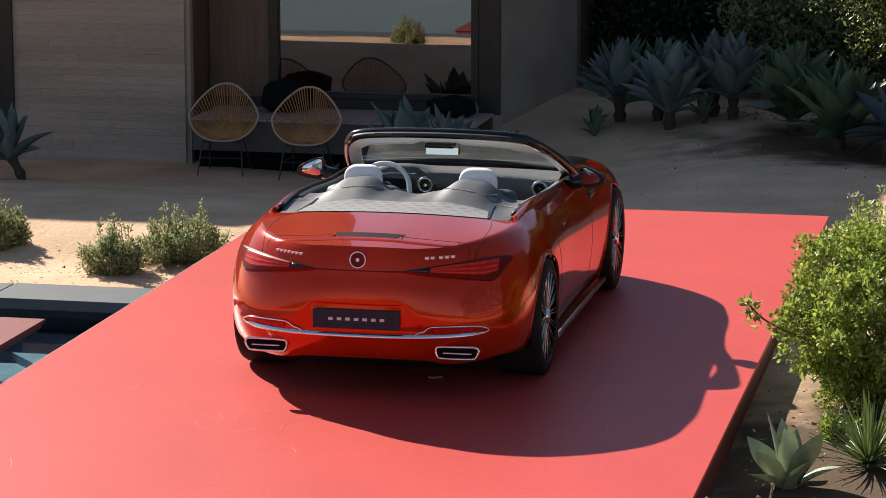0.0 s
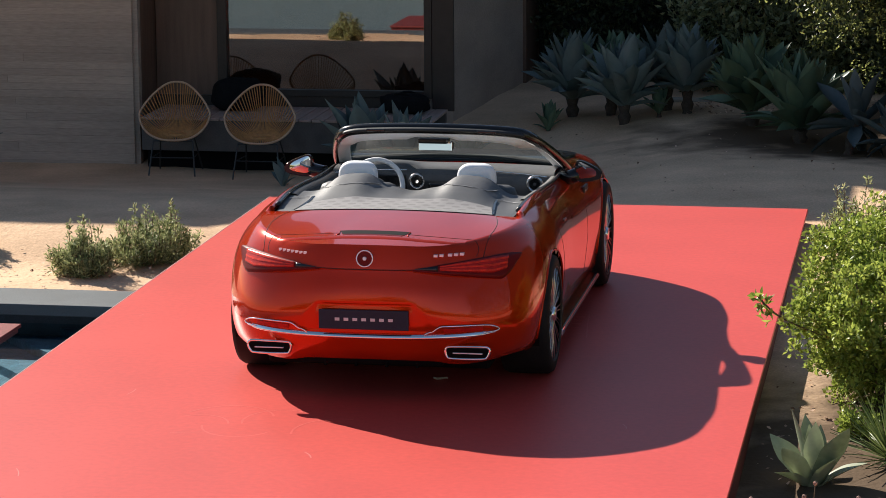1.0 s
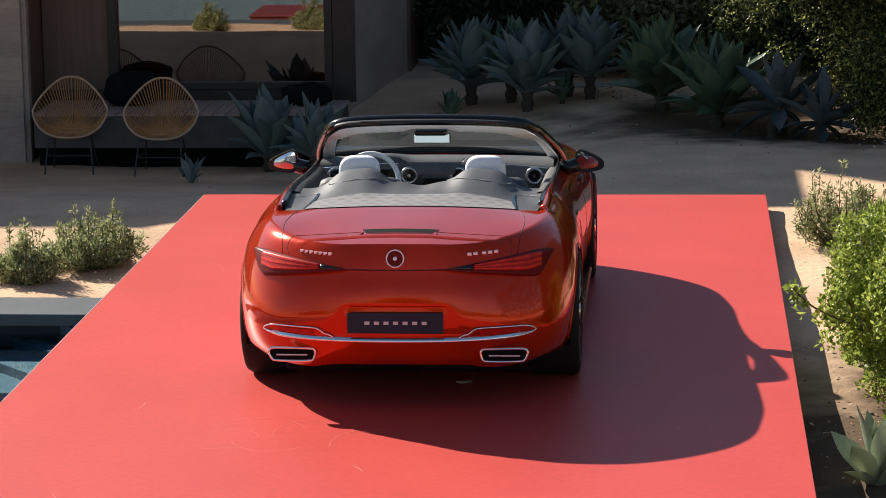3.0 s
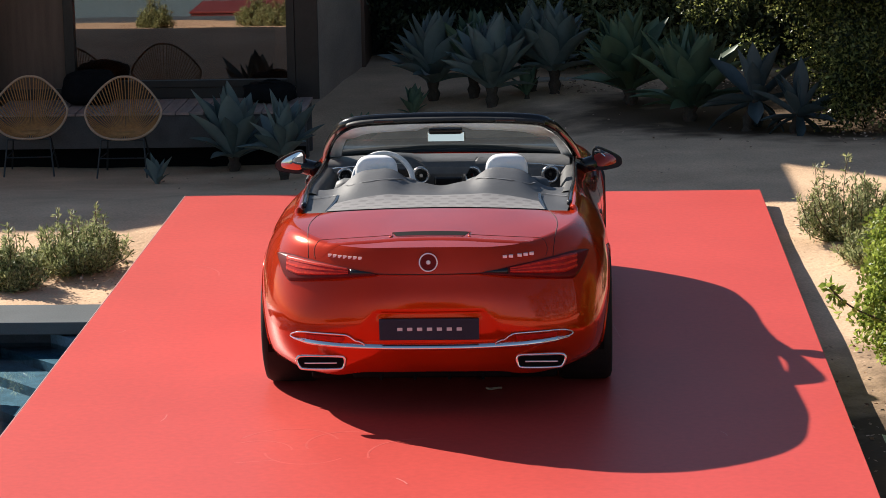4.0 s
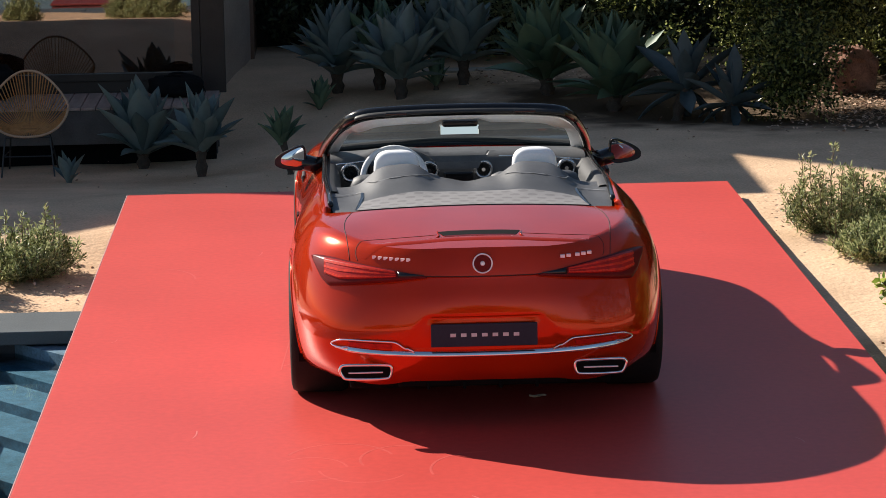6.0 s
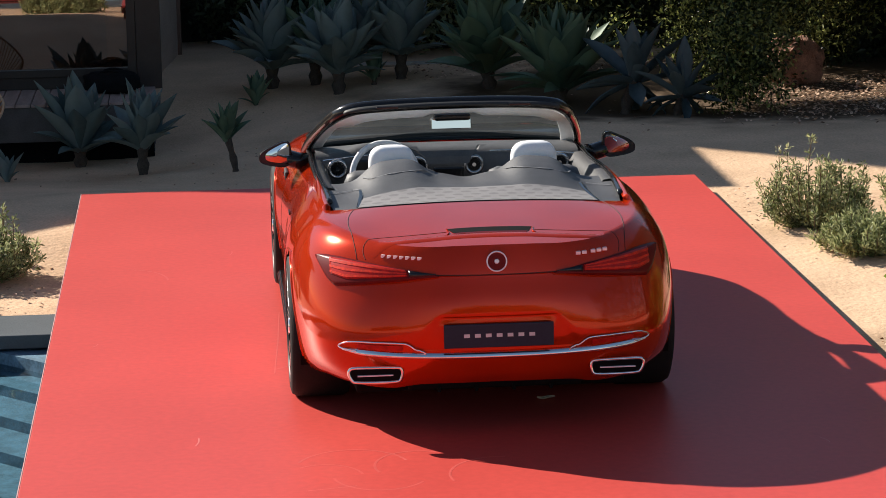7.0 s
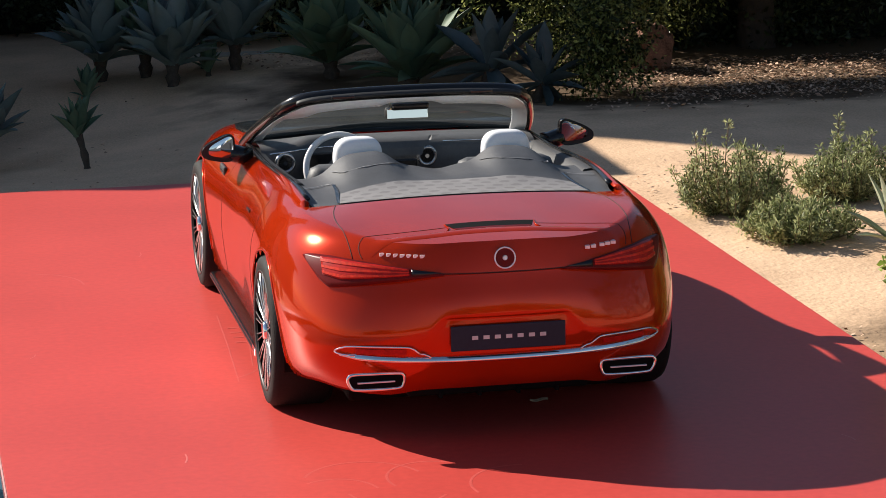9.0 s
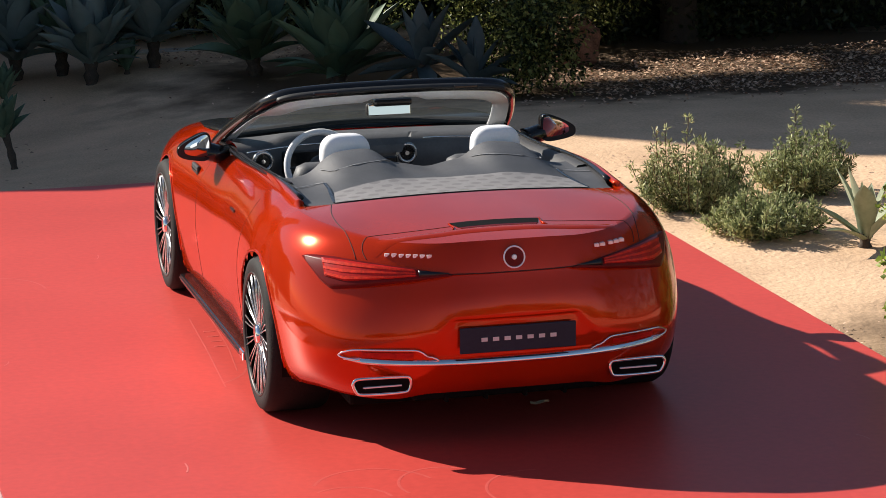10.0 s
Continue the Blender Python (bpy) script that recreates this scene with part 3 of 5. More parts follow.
BOTTOM = [(-0.1, 0.215), (0.5, 0.16), (2.2, 0.16), (2.95, 0.18)]


def body_stations():
    """Stations of one flank, from the tail's middle to the nose's middle."""
    out = [("tail", a) for a in np.linspace(90, 3, 110)]
    out += [("flank", y) for y in np.linspace(TAIL_START, NOSE_START, 116)]
    out += [("nose", a) for a in np.linspace(5, 90, 18)]
    return out


def tail_cut(x, z, v, s, zone):
    """How far the tail draws in: the undercut below the crease and the pocket for the plate."""
    cut = 0.0
    if v < CREASE:
        cut += 0.026 * smoothstep(0.55, CREASE, v) ** 1.35 * smoothstep(38, 64, s)
    if zone:
        half = table(z, [(0.435, 0.405), (0.605, 0.272)])
        cut += 0.006 * smoothstep(half + 0.006, half - 0.006, x) * smoothstep(0.432, 0.446, z) * smoothstep(0.607, 0.595, z)
    return cut


def flank_point(kind, s, v, cut=True):
    k = flowing(v, SIDE_SHAPE)
    if kind == "flank":
        zb, zs = flowing(s, BOTTOM), flowing(s, SHOULDER)
        return Vector((flowing(s, WIDTH) * k, s, zb + v * (zs - zb)))
    a = math.radians(s)
    if kind == "tail":
        zb = 0.215 + 0.065 * smoothstep(5, 80, s)
        zs = flowing(s, TAIL_TOP)
        yr = flowing(v, TAIL_Y)
        low = 1 - smoothstep(0.15, 0.95, v)
        x = 0.950 * k * math.cos(a) ** (2 / (2.3 + 0.6 * low)) if s < 89.9 else 0.0
        y = TAIL_START + (yr - TAIL_START) * math.sin(a) ** (2 / (2.1 + 0.8 * low))
        z = zb + v * (zs - zb) + (flowing(s, TAIL_LOW) - zb) * (1 - smoothstep(0.0, 0.22, v))
        return Vector((x, y + (tail_cut(x, z, v, s, True) if cut else 0.0), z))
    zs = 0.85 - 0.12 * smoothstep(0, 80, s)
    yf = flowing(v, NOSE_Y)
    x = 0.93 * k * math.cos(a) ** (2 / 2.3) if s < 89.9 else 0.0
    return Vector((x, NOSE_START + (yf - NOSE_START) * math.sin(a) ** (2 / 2.2), 0.18 + v * (zs - 0.18)))


def rim_point(kind, s):
    """The edge of the cabin opening that belongs to a station."""
    if kind == "tail":
        u = (90 - s) / 90
        x = 0.735 * min(1.0, u * 1.22) ** 0.92
        corner = smoothstep(0.62, 1.0, u)
        return Vector((x, -0.185 + 0.06 * u * u + corner * 0.05, 0.998 - 0.034 * (x / 0.735) ** 2))
    if kind == "flank" and s <= 1.95:
        return Vector((0.735 + 0.03 * smoothstep(-0.1, 0.8, s), s, flowing(s, SHOULDER) + 0.012))
    if kind == "flank":
        u = (s - 1.95) / 1.0
        return Vector((0.765 * (1 - 0.45 * u), 1.95 + 0.09 * u, 0.945 + 0.015 * u))
    u = s / 90
    return Vector((0.765 * 0.55 * (1 - u), 2.04 + 0.04 * u, 0.962))


def car_body_mesh(cut=True):
    levels = [0, 0.02, 0.05, 0.09, 0.14, 0.19, 0.215, 0.231, 0.238, 0.245, 0.252, 0.259, 0.28, 0.31, 0.34, 0.37, 0.41, 0.45, 0.476, 0.483, 0.489, 0.495, 0.502,
              0.52, 0.56, 0.61, 0.66, 0.71, 0.755, 0.785, 0.7968, 0.7972, 0.81, 0.84, 0.87, 0.90, 0.925, 0.945, 0.962, 0.976, 0.988, 1.0]
    lid = [0.05, 0.12, 0.22, 0.34, 0.48, 0.62, 0.76, 0.88, 0.96, 1.0]
    half = []
    for kind, s in body_stations():
        col = [flank_point(kind, s, v, cut) for v in levels]
        top, rim = col[-1], rim_point(kind, s)
        for u in lid:
            q = top.lerp(rim, u)
            rise = 0.004 if kind == "tail" else (0.02 if kind == "flank" and s < 1.95 else 0.05)
            q.z += rise * math.sin(math.pi * u) ** 0.8
            col.append(q)
        half.append(col)
    ring = half + [[Vector((-p.x, p.y, p.z)) for p in col] for col in half[-2:0:-1]]
    bm = sheet(ring, closed_u=True)
    lip, hi, lo = len(levels) - 1, levels.index(0.7972), levels.index(0.7968)
    bm.verts.ensure_lookup_table()
    per = len(half[0])
    for i, v in enumerate(bm.verts):
        v.index = i
    for e in bm.edges:
        a, b = e.verts
        if a.index % per == b.index % per and a.index % per in (lip, hi, lo) and max(a.co.y, b.co.y) < -0.74:
            e.smooth = False
    for yc, r in ((0.0, 0.392), (2.70, 0.392)):
        for v in bm.verts:
            if abs(v.co.x) > 0.6 and v.co.z < 0.85:
                d = Vector((v.co.y - yc, v.co.z - 0.35))
                if r - 0.02 < d.length < r + 0.014:
                    d = d.normalized() * r
                    v.co.y, v.co.z = yc + d.x, 0.35 + d.y
        gone = [f for f in bm.faces if all(abs(v.co.x) > 0.6 and math.hypot(v.co.y - yc, v.co.z - 0.35) < r + 1e-4 for v in f.verts)]
        bmesh.ops.delete(bm, geom=gone, context="FACES")
    return bm


def build_car():
    car = thing("car", pose(0, 0, 0), "open-top metallic red roadster with grey leather cabin on the stage", "car")
    bm = car_body_mesh()
    bmesh.ops.recalc_face_normals(bm, faces=bm.faces[:])
    tree = BVHTree.FromBMesh(bm)
    plain = car_body_mesh(cut=False)
    bmesh.ops.recalc_face_normals(plain, faces=plain.faces[:])
    uncut = BVHTree.FromBMesh(plain)
    plain.free()
    body = part("body", bm, RED_PAINT, car, "glossy metallic garnet red bodywork", smooth=True)

    def onto(origin, way, skin=tree):
        hit, nor, _, _ = skin.ray_cast(Vector(origin), Vector(way), 6.0)
        if hit is None:
            return None, None
        if nor.dot(Vector(way)) > 0:
            nor = -nor
        return hit, nor

    def on_tail(x, z, lift=0.003):
        hit, nor = onto((x, -3, z), (0, 1, 0))
        return hit + nor * lift if hit else None

    def on_shell(x, z, lift=0.003):
        hit, nor = onto((x, -3, z), (0, 1, 0), uncut)
        return hit + nor * lift if hit else None

    def on_deck(x, y, lift=0.003):
        hit, nor = onto((x, y, 3), (0, 0, -1))
        return hit + nor * lift if hit and hit.z > 0.84 else None

    def on_flank(side, y, z, lift=0.003):
        hit, nor = onto((side * 3, y, z), (-side, 0, 0))
        return hit + nor * lift if hit else None

    def cover(lower, upper, n, m, place, lift, depth):
        """A shell over the body between two edges, given as tables over a running coordinate."""
        xs = np.linspace(lower[0][0], lower[-1][0], n)
        rows, skin = [], []
        for x in xs:
            a, b = table(x, lower), table(x, upper)
            outer = [place(x, a + (b - a) * j / (m - 1), lift) for j in range(m)]
            inner = [place(x, a + (b - a) * j / (m - 1), lift - depth) for j in range(m)]
            if all(outer) and all(inner):
                rows.append(outer), skin.append(inner)
        bm2 = sheet(rows)
        sheet(skin, bm=bm2)
        border = lambda g: [r[0] for r in g] + [p for p in g[-1][1:]] + [r[-1] for r in g[-2::-1]] + [p for p in g[0][-2:0:-1]]
        sheet([border(rows), border(skin)], closed_v=True, bm=bm2)
        bmesh.ops.remove_doubles(bm2, verts=bm2.verts[:], dist=1e-5)
        bmesh.ops.recalc_face_normals(bm2, faces=bm2.faces[:])
        return bm2

    def seam(name, pts, place, parent=body, radius=0.0028, mat=SEAM, steps=8):
        path = [place(p[0], p[1], 0.0) for p in (smooth_path([(a, b, 0) for a, b in pts], steps))]
        path = [p for p in path if p]
        return part(name, tube(path, radius, 6), mat, parent, smooth=True)

    # panel gaps on lid and tail
    for sgn in (-1, 1):
        seam("panel_gap", [(sgn * 0.62, -0.15), (sgn * 0.655, -0.30), (sgn * 0.668, -0.45), (sgn * 0.66, -0.60), (sgn * 0.645, -0.75), (sgn * 0.635, -0.84)], on_deck, radius=0.0022)
        side = sgn
        seam("door_gap", [(0.32, 0.93), (0.34, 0.86), (0.44, 0.70), (0.50, 0.50), (0.50, 0.27)], lambda a, b, c: on_flank(side, a, b, c), radius=0.0013)
        seam("door_gap", [(1.72, 0.90), (1.76, 0.70), (1.77, 0.45), (1.75, 0.25)], lambda a, b, c: on_flank(side, a, b, c), radius=0.0013)
    for sgn in (-1, 1):
        seam("spoiler_edge", [(sgn * 0.21, -0.705), (sgn * 0.40, -0.700), (sgn * 0.55, -0.698), (sgn * 0.602, -0.715), (sgn * 0.615, -0.75), (sgn * 0.595, -0.80), (sgn * 0.55, -0.83)], on_deck, radius=0.0018)
    seam("tail_crease", [(-0.30, 0.7965), (0, 0.7965), (0.30, 0.7965)], on_shell, radius=0.0030)
    # third brake lamp: a long slot let into the lid, dark lens below
    slot, lens = [], []
    for u in np.linspace(-1, 1, 30):
        slot.append([on_deck((0.205 - 0.012 * k) * u, -0.660 - 0.037 * k, 0.0016) for k in range(3)])
        lens.append([on_deck((0.178 - 0.006 * k) * u, -0.736 - 0.010 * k, 0.0018) for k in range(3)])
    lamp = part("brake_lamp_slot", sheet(slot), UNDER, body, "black slot of the upper brake lamp")
    part("brake_lamp_lens", sheet(lens), LAMP_SMOKE, lamp, "dark smoked lens")
    for sgn in (-1, 1):
        part("slot_cheek", tube([on_deck(sgn * 0.207, -0.660, 0.002), on_deck(sgn * 0.200, -0.73, 0.003), on_deck(sgn * 0.215, -0.765, 0.002)], 0.003, 6), RED_PAINT, lamp, smooth=True)
    rows = []
    for x in np.linspace(-0.57, 0.57, 60):
        fade = smoothstep(0.57, 0.40, abs(x))
        rows.append([on_deck(x, -0.755 - 0.075 * u * (1 - 0.35 * (x / 0.57) ** 2), 0.0008 + 0.007 * fade * math.sin(math.pi * u)) for u in (0, 0.12, 0.3, 0.5, 0.7, 0.88, 1.0)])
    part("spoiler_lip", sheet(rows), RED_PAINT, body, smooth=True)

    # dark bonnet
    part("bonnet", cover([(-0.755, 1.97), (-0.60, 2.005), (-0.42, 2.05), (0, 2.09), (0.42, 2.05), (0.60, 2.005), (0.755, 1.97)], [(-0.755, 2.45), (-0.70, 2.95), (-0.55, 3.25), (0, 3.40), (0.55, 3.25), (0.70, 2.95), (0.755, 2.45)], 60, 24, on_deck, 0.005, 0.006), GLOSS_BLACK, body, "gloss black bonnet", smooth=True)

    # tail lamps
    for sgn in (-1, 1):
        lower = [(0.275, 0.790), (0.40, 0.774), (0.55, 0.752), (0.70, 0.722), (0.75, 0.712), (0.785, 0.742), (0.83, 0.818)]
        upper = [(0.275, 0.794), (0.42, 0.818), (0.60, 0.835), (0.72, 0.842), (0.78, 0.838), (0.81, 0.832), (0.83, 0.824)]
        place = lambda x, z, l: on_shell(sgn * x, z, l)
        lamp = part("tail_lamp", cover(lower, upper, 60, 7, place, 0.007, 0.045), LAMP_SMOKE, car, "smoked red tail lamp with ribbed lens", smooth=True)
        lo = [(0.42, 0.788), (0.55, 0.772), (0.70, 0.752), (0.765, 0.762)]
        up = [(0.42, 0.813), (0.55, 0.825), (0.70, 0.833), (0.765, 0.830)]
        part("red_lens", cover(lo, up, 40, 6, place, 0.0100, 0.004), LAMP_RED, lamp, smooth=True)
        for k in range(3):
            a = k * 0.33 + 0.08
            strip_lo = [(x, z + (table(x, up) - z) * a) for x, z in lo]
            strip_up = [(x, z + (table(x, up) - z) * (a + 0.14)) for x, z in lo]
            part("lens_rib", cover(strip_lo, strip_up, 36, 2, place, 0.0125, 0.004), LAMP_BRIGHT, lamp)
        part("lamp_tip", cover([(0.285, 0.798), (0.41, 0.783)], [(0.285, 0.801), (0.41, 0.812)], 14, 3, place, 0.0100, 0.004), DARK_METAL, lamp, smooth=True)

    # plate with raised bars, in the pocket
    yp = on_tail(0, 0.51).y - 0.012
    plate = part("plate", box(-0.26, 0.26, yp - 0.012, yp, 0.457, 0.570, 0.003), PLATE_MAT, car, "dark blue show plate with pale bars")
    for k in range(7):
        x = -0.152 + k * 0.0515
        part("plate_bar", box(x - 0.0135, x + 0.0135, yp - 0.0145, yp - 0.011, 0.507, 0.524), PLATE_MARK, plate)
    # badges as plain shapes
    for k in range(7):
        x = -0.525 + k * 0.0275
        a, b = on_tail(x - 0.010, 0.861, 0.0), on_tail(x + 0.010, 0.877, 0.0)
        part("badge_bar", box(x - 0.010, x + 0.010, min(a.y, b.y) - 0.004, max(a.y, b.y) + 0.004, 0.862, 0.876), BADGE, body)
    for k in range(5):
        x = 0.395 + k * 0.031 + (0.014 if k > 1 else 0)
        a, b = on_tail(x - 0.010, 0.859, 0.0), on_tail(x + 0.012, 0.877, 0.0)
        part("badge_bar", box(x - 0.010, x + 0.012, min(a.y, b.y) - 0.004, max(a.y, b.y) + 0.004, 0.862, 0.876), BADGE, body)
    c = on_tail(0, 0.856, 0.006)
    lean = Matrix.Translation(c) @ Matrix.Rotation(radians(-10), 4, "X")
    ring = [lean @ Vector((0.046 * math.cos(t), 0, 0.046 * math.sin(t))) for t in np.linspace(0, math.tau, 40, endpoint=False)]
    emblem = part("round_emblem", tube(ring, 0.0038, 8, closed=True), BADGE, car, "round chrome emblem ring", smooth=True)
    for name, wide, tip, deep, shift, mat in (("emblem_disc", 0.043, 0.043, 0.006, 0.003, LAMP_SMOKE), ("emblem_dot", 0.013, 0.009, 0.008, -0.002, BADGE)):
        disc = bmesh.new()
        bmesh.ops.create_cone(disc, cap_ends=True, segments=32, radius1=wide, radius2=tip, depth=deep, matrix=lean @ pose(0, shift, 0, 90))
        part(name, disc, mat, emblem)

    # chrome bumper bar with looped ends
    rows = []
    for x in np.linspace(-0.73, 0.73, 64):
        thin = 0.35 + 0.65 * smoothstep(0.73, 0.64, abs(x))
        zc = 0.414 + 0.012 * (x / 0.7) ** 2
        base = on_tail(x, zc, 0.0)
        rows.append([Vector((x, base.y + dy, zc + dz * thin)) for dy, dz in ((0.01, -0.0170), (-0.0140, -0.0160), (-0.0175, -0.0120), (-0.0165, -0.0060), (-0.0120, 0.0040), (-0.0060, 0.0110), (0.01, 0.0145))])
    bar = part("bumper_bar", sheet(rows), CHROME, car, "polished chrome bumper bar", smooth=True)
    for sgn in (-1, 1):
        pts = [(0.34, 0.430), (0.385, 0.446), (0.420, 0.470), (0.455, 0.477), (0.60, 0.475), (0.69, 0.468), (0.738, 0.446), (0.722, 0.432), (0.66, 0.428)]
        path = [on_tail(sgn * a.x, a.y, 0.010) for a in smooth_path([(a, b, 0) for a, b in pts], 6)]
        part("bar_loop", tube(path, 0.0046, 8), CHROME, bar, smooth=True)
        part("reflector", cover([(0.45, 0.440), (0.66, 0.440)], [(0.45, 0.464), (0.66, 0.462)], 16, 3, lambda x, z, l: on_tail(sgn * x, z, l), 0.006, 0.01), LAMP_RED, bar)
        # tail pipe
        ring = [(0.452, 0.318), (0.462, 0.287), (0.488, 0.279), (0.58, 0.278), (0.668, 0.281), (0.690, 0.290), (0.706, 0.322), (0.700, 0.342), (0.676, 0.350), (0.58, 0.350), (0.482, 0.347), (0.458, 0.341)]
        y0 = on_tail(sgn * 0.57, 0.31).y
        flat_y = min(on_tail(sgn * min(max(a, 0.46), 0.70), b).y for a in (0.46, 0.53, 0.60, 0.70) for b in (0.27, 0.30, 0.335)) - 0.004
        path = [(sgn * a.x, flat_y + 0.05 * max(0.0, a.x - 0.60), a.y) for a in smooth_path([(a, b, 0) for a, b in ring], 5, closed=True)]
        pipe = part("tail_pipe", tube(path, 0.0078, 8, closed=True), CHROME, car, "chrome twin-slot exhaust surround", smooth=True)
        inner = bmesh.new()
        loop = [inner.verts.new((p[0] - sgn * 0.58, p[1] - 0.001, p[2] - 0.312)) for p in path]
        inner.faces.new(loop)
        for v in inner.verts:
            v.co = Vector((v.co.x * 0.97 + sgn * 0.58, v.co.y, v.co.z * 0.97 + 0.312))
        part("pipe_mouth", inner, UNDER, pipe)
        part("pipe_blade", box(sgn * 0.58 - 0.085, sgn * 0.58 + 0.085, flat_y - 0.010, flat_y + 0.01, 0.3095, 0.3155, 0.001), BADGE, pipe)

    # underside, diffuser, sills
    part("underbody", box(-0.66, 0.66, -0.62, 3.3, 0.15, 0.24, 0.02), UNDER, car)
    diff = part("diffuser", box(-0.42, 0.42, -0.83, -0.60, 0.205, 0.262, 0.015), UNDER, car)
    for k in range(4):
        x = -0.27 + 0.18 * k
        part("diffuser_fin", box(x - 0.008, x + 0.008, -0.84, -0.70, 0.196, 0.225, 0.003), UNDER, diff)
    for sgn in (-1, 1):
        sill = part("side_sill", box(sgn * 0.89 - 0.055, sgn * 0.89 + 0.055, 0.42, 2.28, 0.130, 0.172, 0.012), GLOSS_BLACK, car, "black side sill with chrome strip")
        part("sill_strip", box(sgn * 0.938 - 0.012, sgn * 0.938 + 0.012, 0.44, 2.26, 0.150, 0.162, 0.004), DARK_METAL, sill)
        part("sill_end", box(sgn * 0.930 - 0.020, sgn * 0.930 + 0.020, 0.40, 0.50, 0.132, 0.180, 0.008), CHROME, sill)
        for yc in (0.0, 2.70):
            liner = bmesh.new()
            arc = [math.radians(a) for a in range(-25, 206, 11)]
            sheet([[(sgn * x, yc + 0.40 * math.cos(a), 0.35 + 0.40 * math.sin(a)) for a in arc] for x in (0.55, 0.75, 0.915)], bm=liner)
            part("wheel_arch_liner", liner, UNDER, car)
            lip = [on_flank(sgn, yc + 0.397 * math.cos(a), 0.35 + 0.397 * math.sin(a), 0.0) for a in [math.radians(d) for d in range(-8, 189, 7)]]
            part("arch_lip", tube([p for p in lip if p], 0.007, 6), RED_PAINT, body, smooth=True)
        # door handle, side vent
        p = on_flank(sgn, 0.74, 0.80, 0.004)
        part("door_handle", box(p.x - 0.005, p.x + 0.005, 0.70, 0.80, 0.792, 0.808, 0.004), DARK_METAL, body, "flush dark metal door handle")
        p = on_flank(sgn, 1.93, 0.80, 0.002)
        vent = part("side_vent", box(p.x - 0.010, p.x + 0.010, 1.85, 2.02, 0.775, 0.825, 0.008), MATT_BLACK, car, "dark side vent with chrome blade")
        part("vent_blade", box(p.x - 0.015, p.x + 0.015, 1.86, 2.0, 0.796, 0.804, 0.002), CHROME, vent)

    # wheels
    def wheel_meshes():
        prof = [(0.14, 0.270), (0.148, 0.285), (0.150, 0.315), (0.142, 0.345), (0.115, 0.360), (0, 0.362), (-0.115, 0.360), (-0.142, 0.345), (-0.150, 0.3), (-0.13, 0.265)]
        rows = [[Vector((x, r * math.cos(a), r * math.sin(a))) for x, r in prof] for a in np.linspace(0, math.tau, 64, endpoint=False)]
        tyre_bm = sheet(rows, closed_u=True)
        rim_prof = [(0.143, 0.290), (0.151, 0.286), (0.150, 0.279), (0.140, 0.276)]
        rows = [[Vector((x, r * math.cos(a), r * math.sin(a))) for x, r in rim_prof] for a in np.linspace(0, math.tau, 64, endpoint=False)]
        rim_bm = sheet(rows, closed_u=True)
        spoke_bm = tube([(0.128, 0.035, 0), (0.132, 0.10, 0.006), (0.138, 0.18, 0.012), (0.142, 0.278, 0.016)], [0.0030, 0.0030, 0.0034, 0.0046], 6)
        disc_bm = bmesh.new()
        bmesh.ops.create_cone(disc_bm, cap_ends=True, segments=48, radius1=0.276, radius2=0.276, depth=0.02, matrix=pose(0.10, 0, 0, 0, 90))
        hub_bm = bmesh.new()
        bmesh.ops.create_cone(hub_bm, cap_ends=True, segments=24, radius1=0.048, radius2=0.040, depth=0.03, matrix=pose(0.135, 0, 0, 0, 90))
        return [mesh_of(b, n, True) for b, n in ((tyre_bm, "tyre"), (rim_bm, "rim"), (spoke_bm, "spoke"), (disc_bm, "brake_disc"), (hub_bm, "hub"))]

    tyre_me, rim_me, spoke_me, disc_me, hub_me = wheel_meshes()
    for me, mat in ((tyre_me, RUBBER), (rim_me, RIM_DARK), (spoke_me, SPOKE), (disc_me, MATT_BLACK), (hub_me, CHROME)):
        me.materials.append(mat)
    for sgn in (-1, 1):
        for yc, xc in ((0.0, 0.81), (2.70, 0.812)):
            wheel = child("wheel", tyre_me, car, pose(sgn * xc, yc, 0.361, 0, 0, 0 if sgn > 0 else 180), "low-profile tyre on a polished multi-spoke rim")
            child("rim", rim_me, wheel)
            child("brake_disc", disc_me, wheel)
            child("hub", hub_me, wheel)
            for k in range(32):
                child("spoke", spoke_me, wheel, pose(0, 0, 0, k * 11.25 + (2.2 if k % 2 else -2.2)))

    # windscreen frame, glass, header
    post = [(0.775, 1.97, 0.925), (0.750, 1.78, 1.015), (0.702, 1.56, 1.115), (0.655, 1.40, 1.185), (0.612, 1.315, 1.228), (0.555, 1.270, 1.256), (0.45, 1.245, 1.271), (0.25, 1.225, 1.282), (0, 1.215, 1.286)]
    path = [Vector(p) for p in post] + [Vector((-x, y, z)) for x, y, z in post[-2::-1]]
    path = smooth_path(path, 4)
    frame_rad = [0.030 + 0.008 * smoothstep(1.5, 1.27, p.y) for p in path]
    screen = part("windscreen_frame", tube(path, frame_rad, 10, up=(0, -0.6, 0.8)), GLOSS_BLACK, car, "gloss black windscreen frame and header", smooth=True)
    header = [Vector((p.x * 0.99, p.y - 0.042, p.z + 0.002)) for p in path if p.y < 1.30]
    part("header_rail", tube(header, 0.024, 8, flat=0.5, up=(0, -0.3, 1)), MATT_BLACK, screen, smooth=True)
    for sgn in (-1, 1):
        part("header_latch", box(sgn * 0.36 - 0.06, sgn * 0.36 + 0.06, 1.138, 1.165, 1.272, 1.288, 0.004), GLOSS_BLACK, screen)
    # flat pale band that lines pillars and header
    outer, inside = [], []
    for p in path:
        up = smoothstep(1.12, 1.25, p.z)
        notch = 0.016 * smoothstep(0.15, 0.19, abs(p.x)) * up
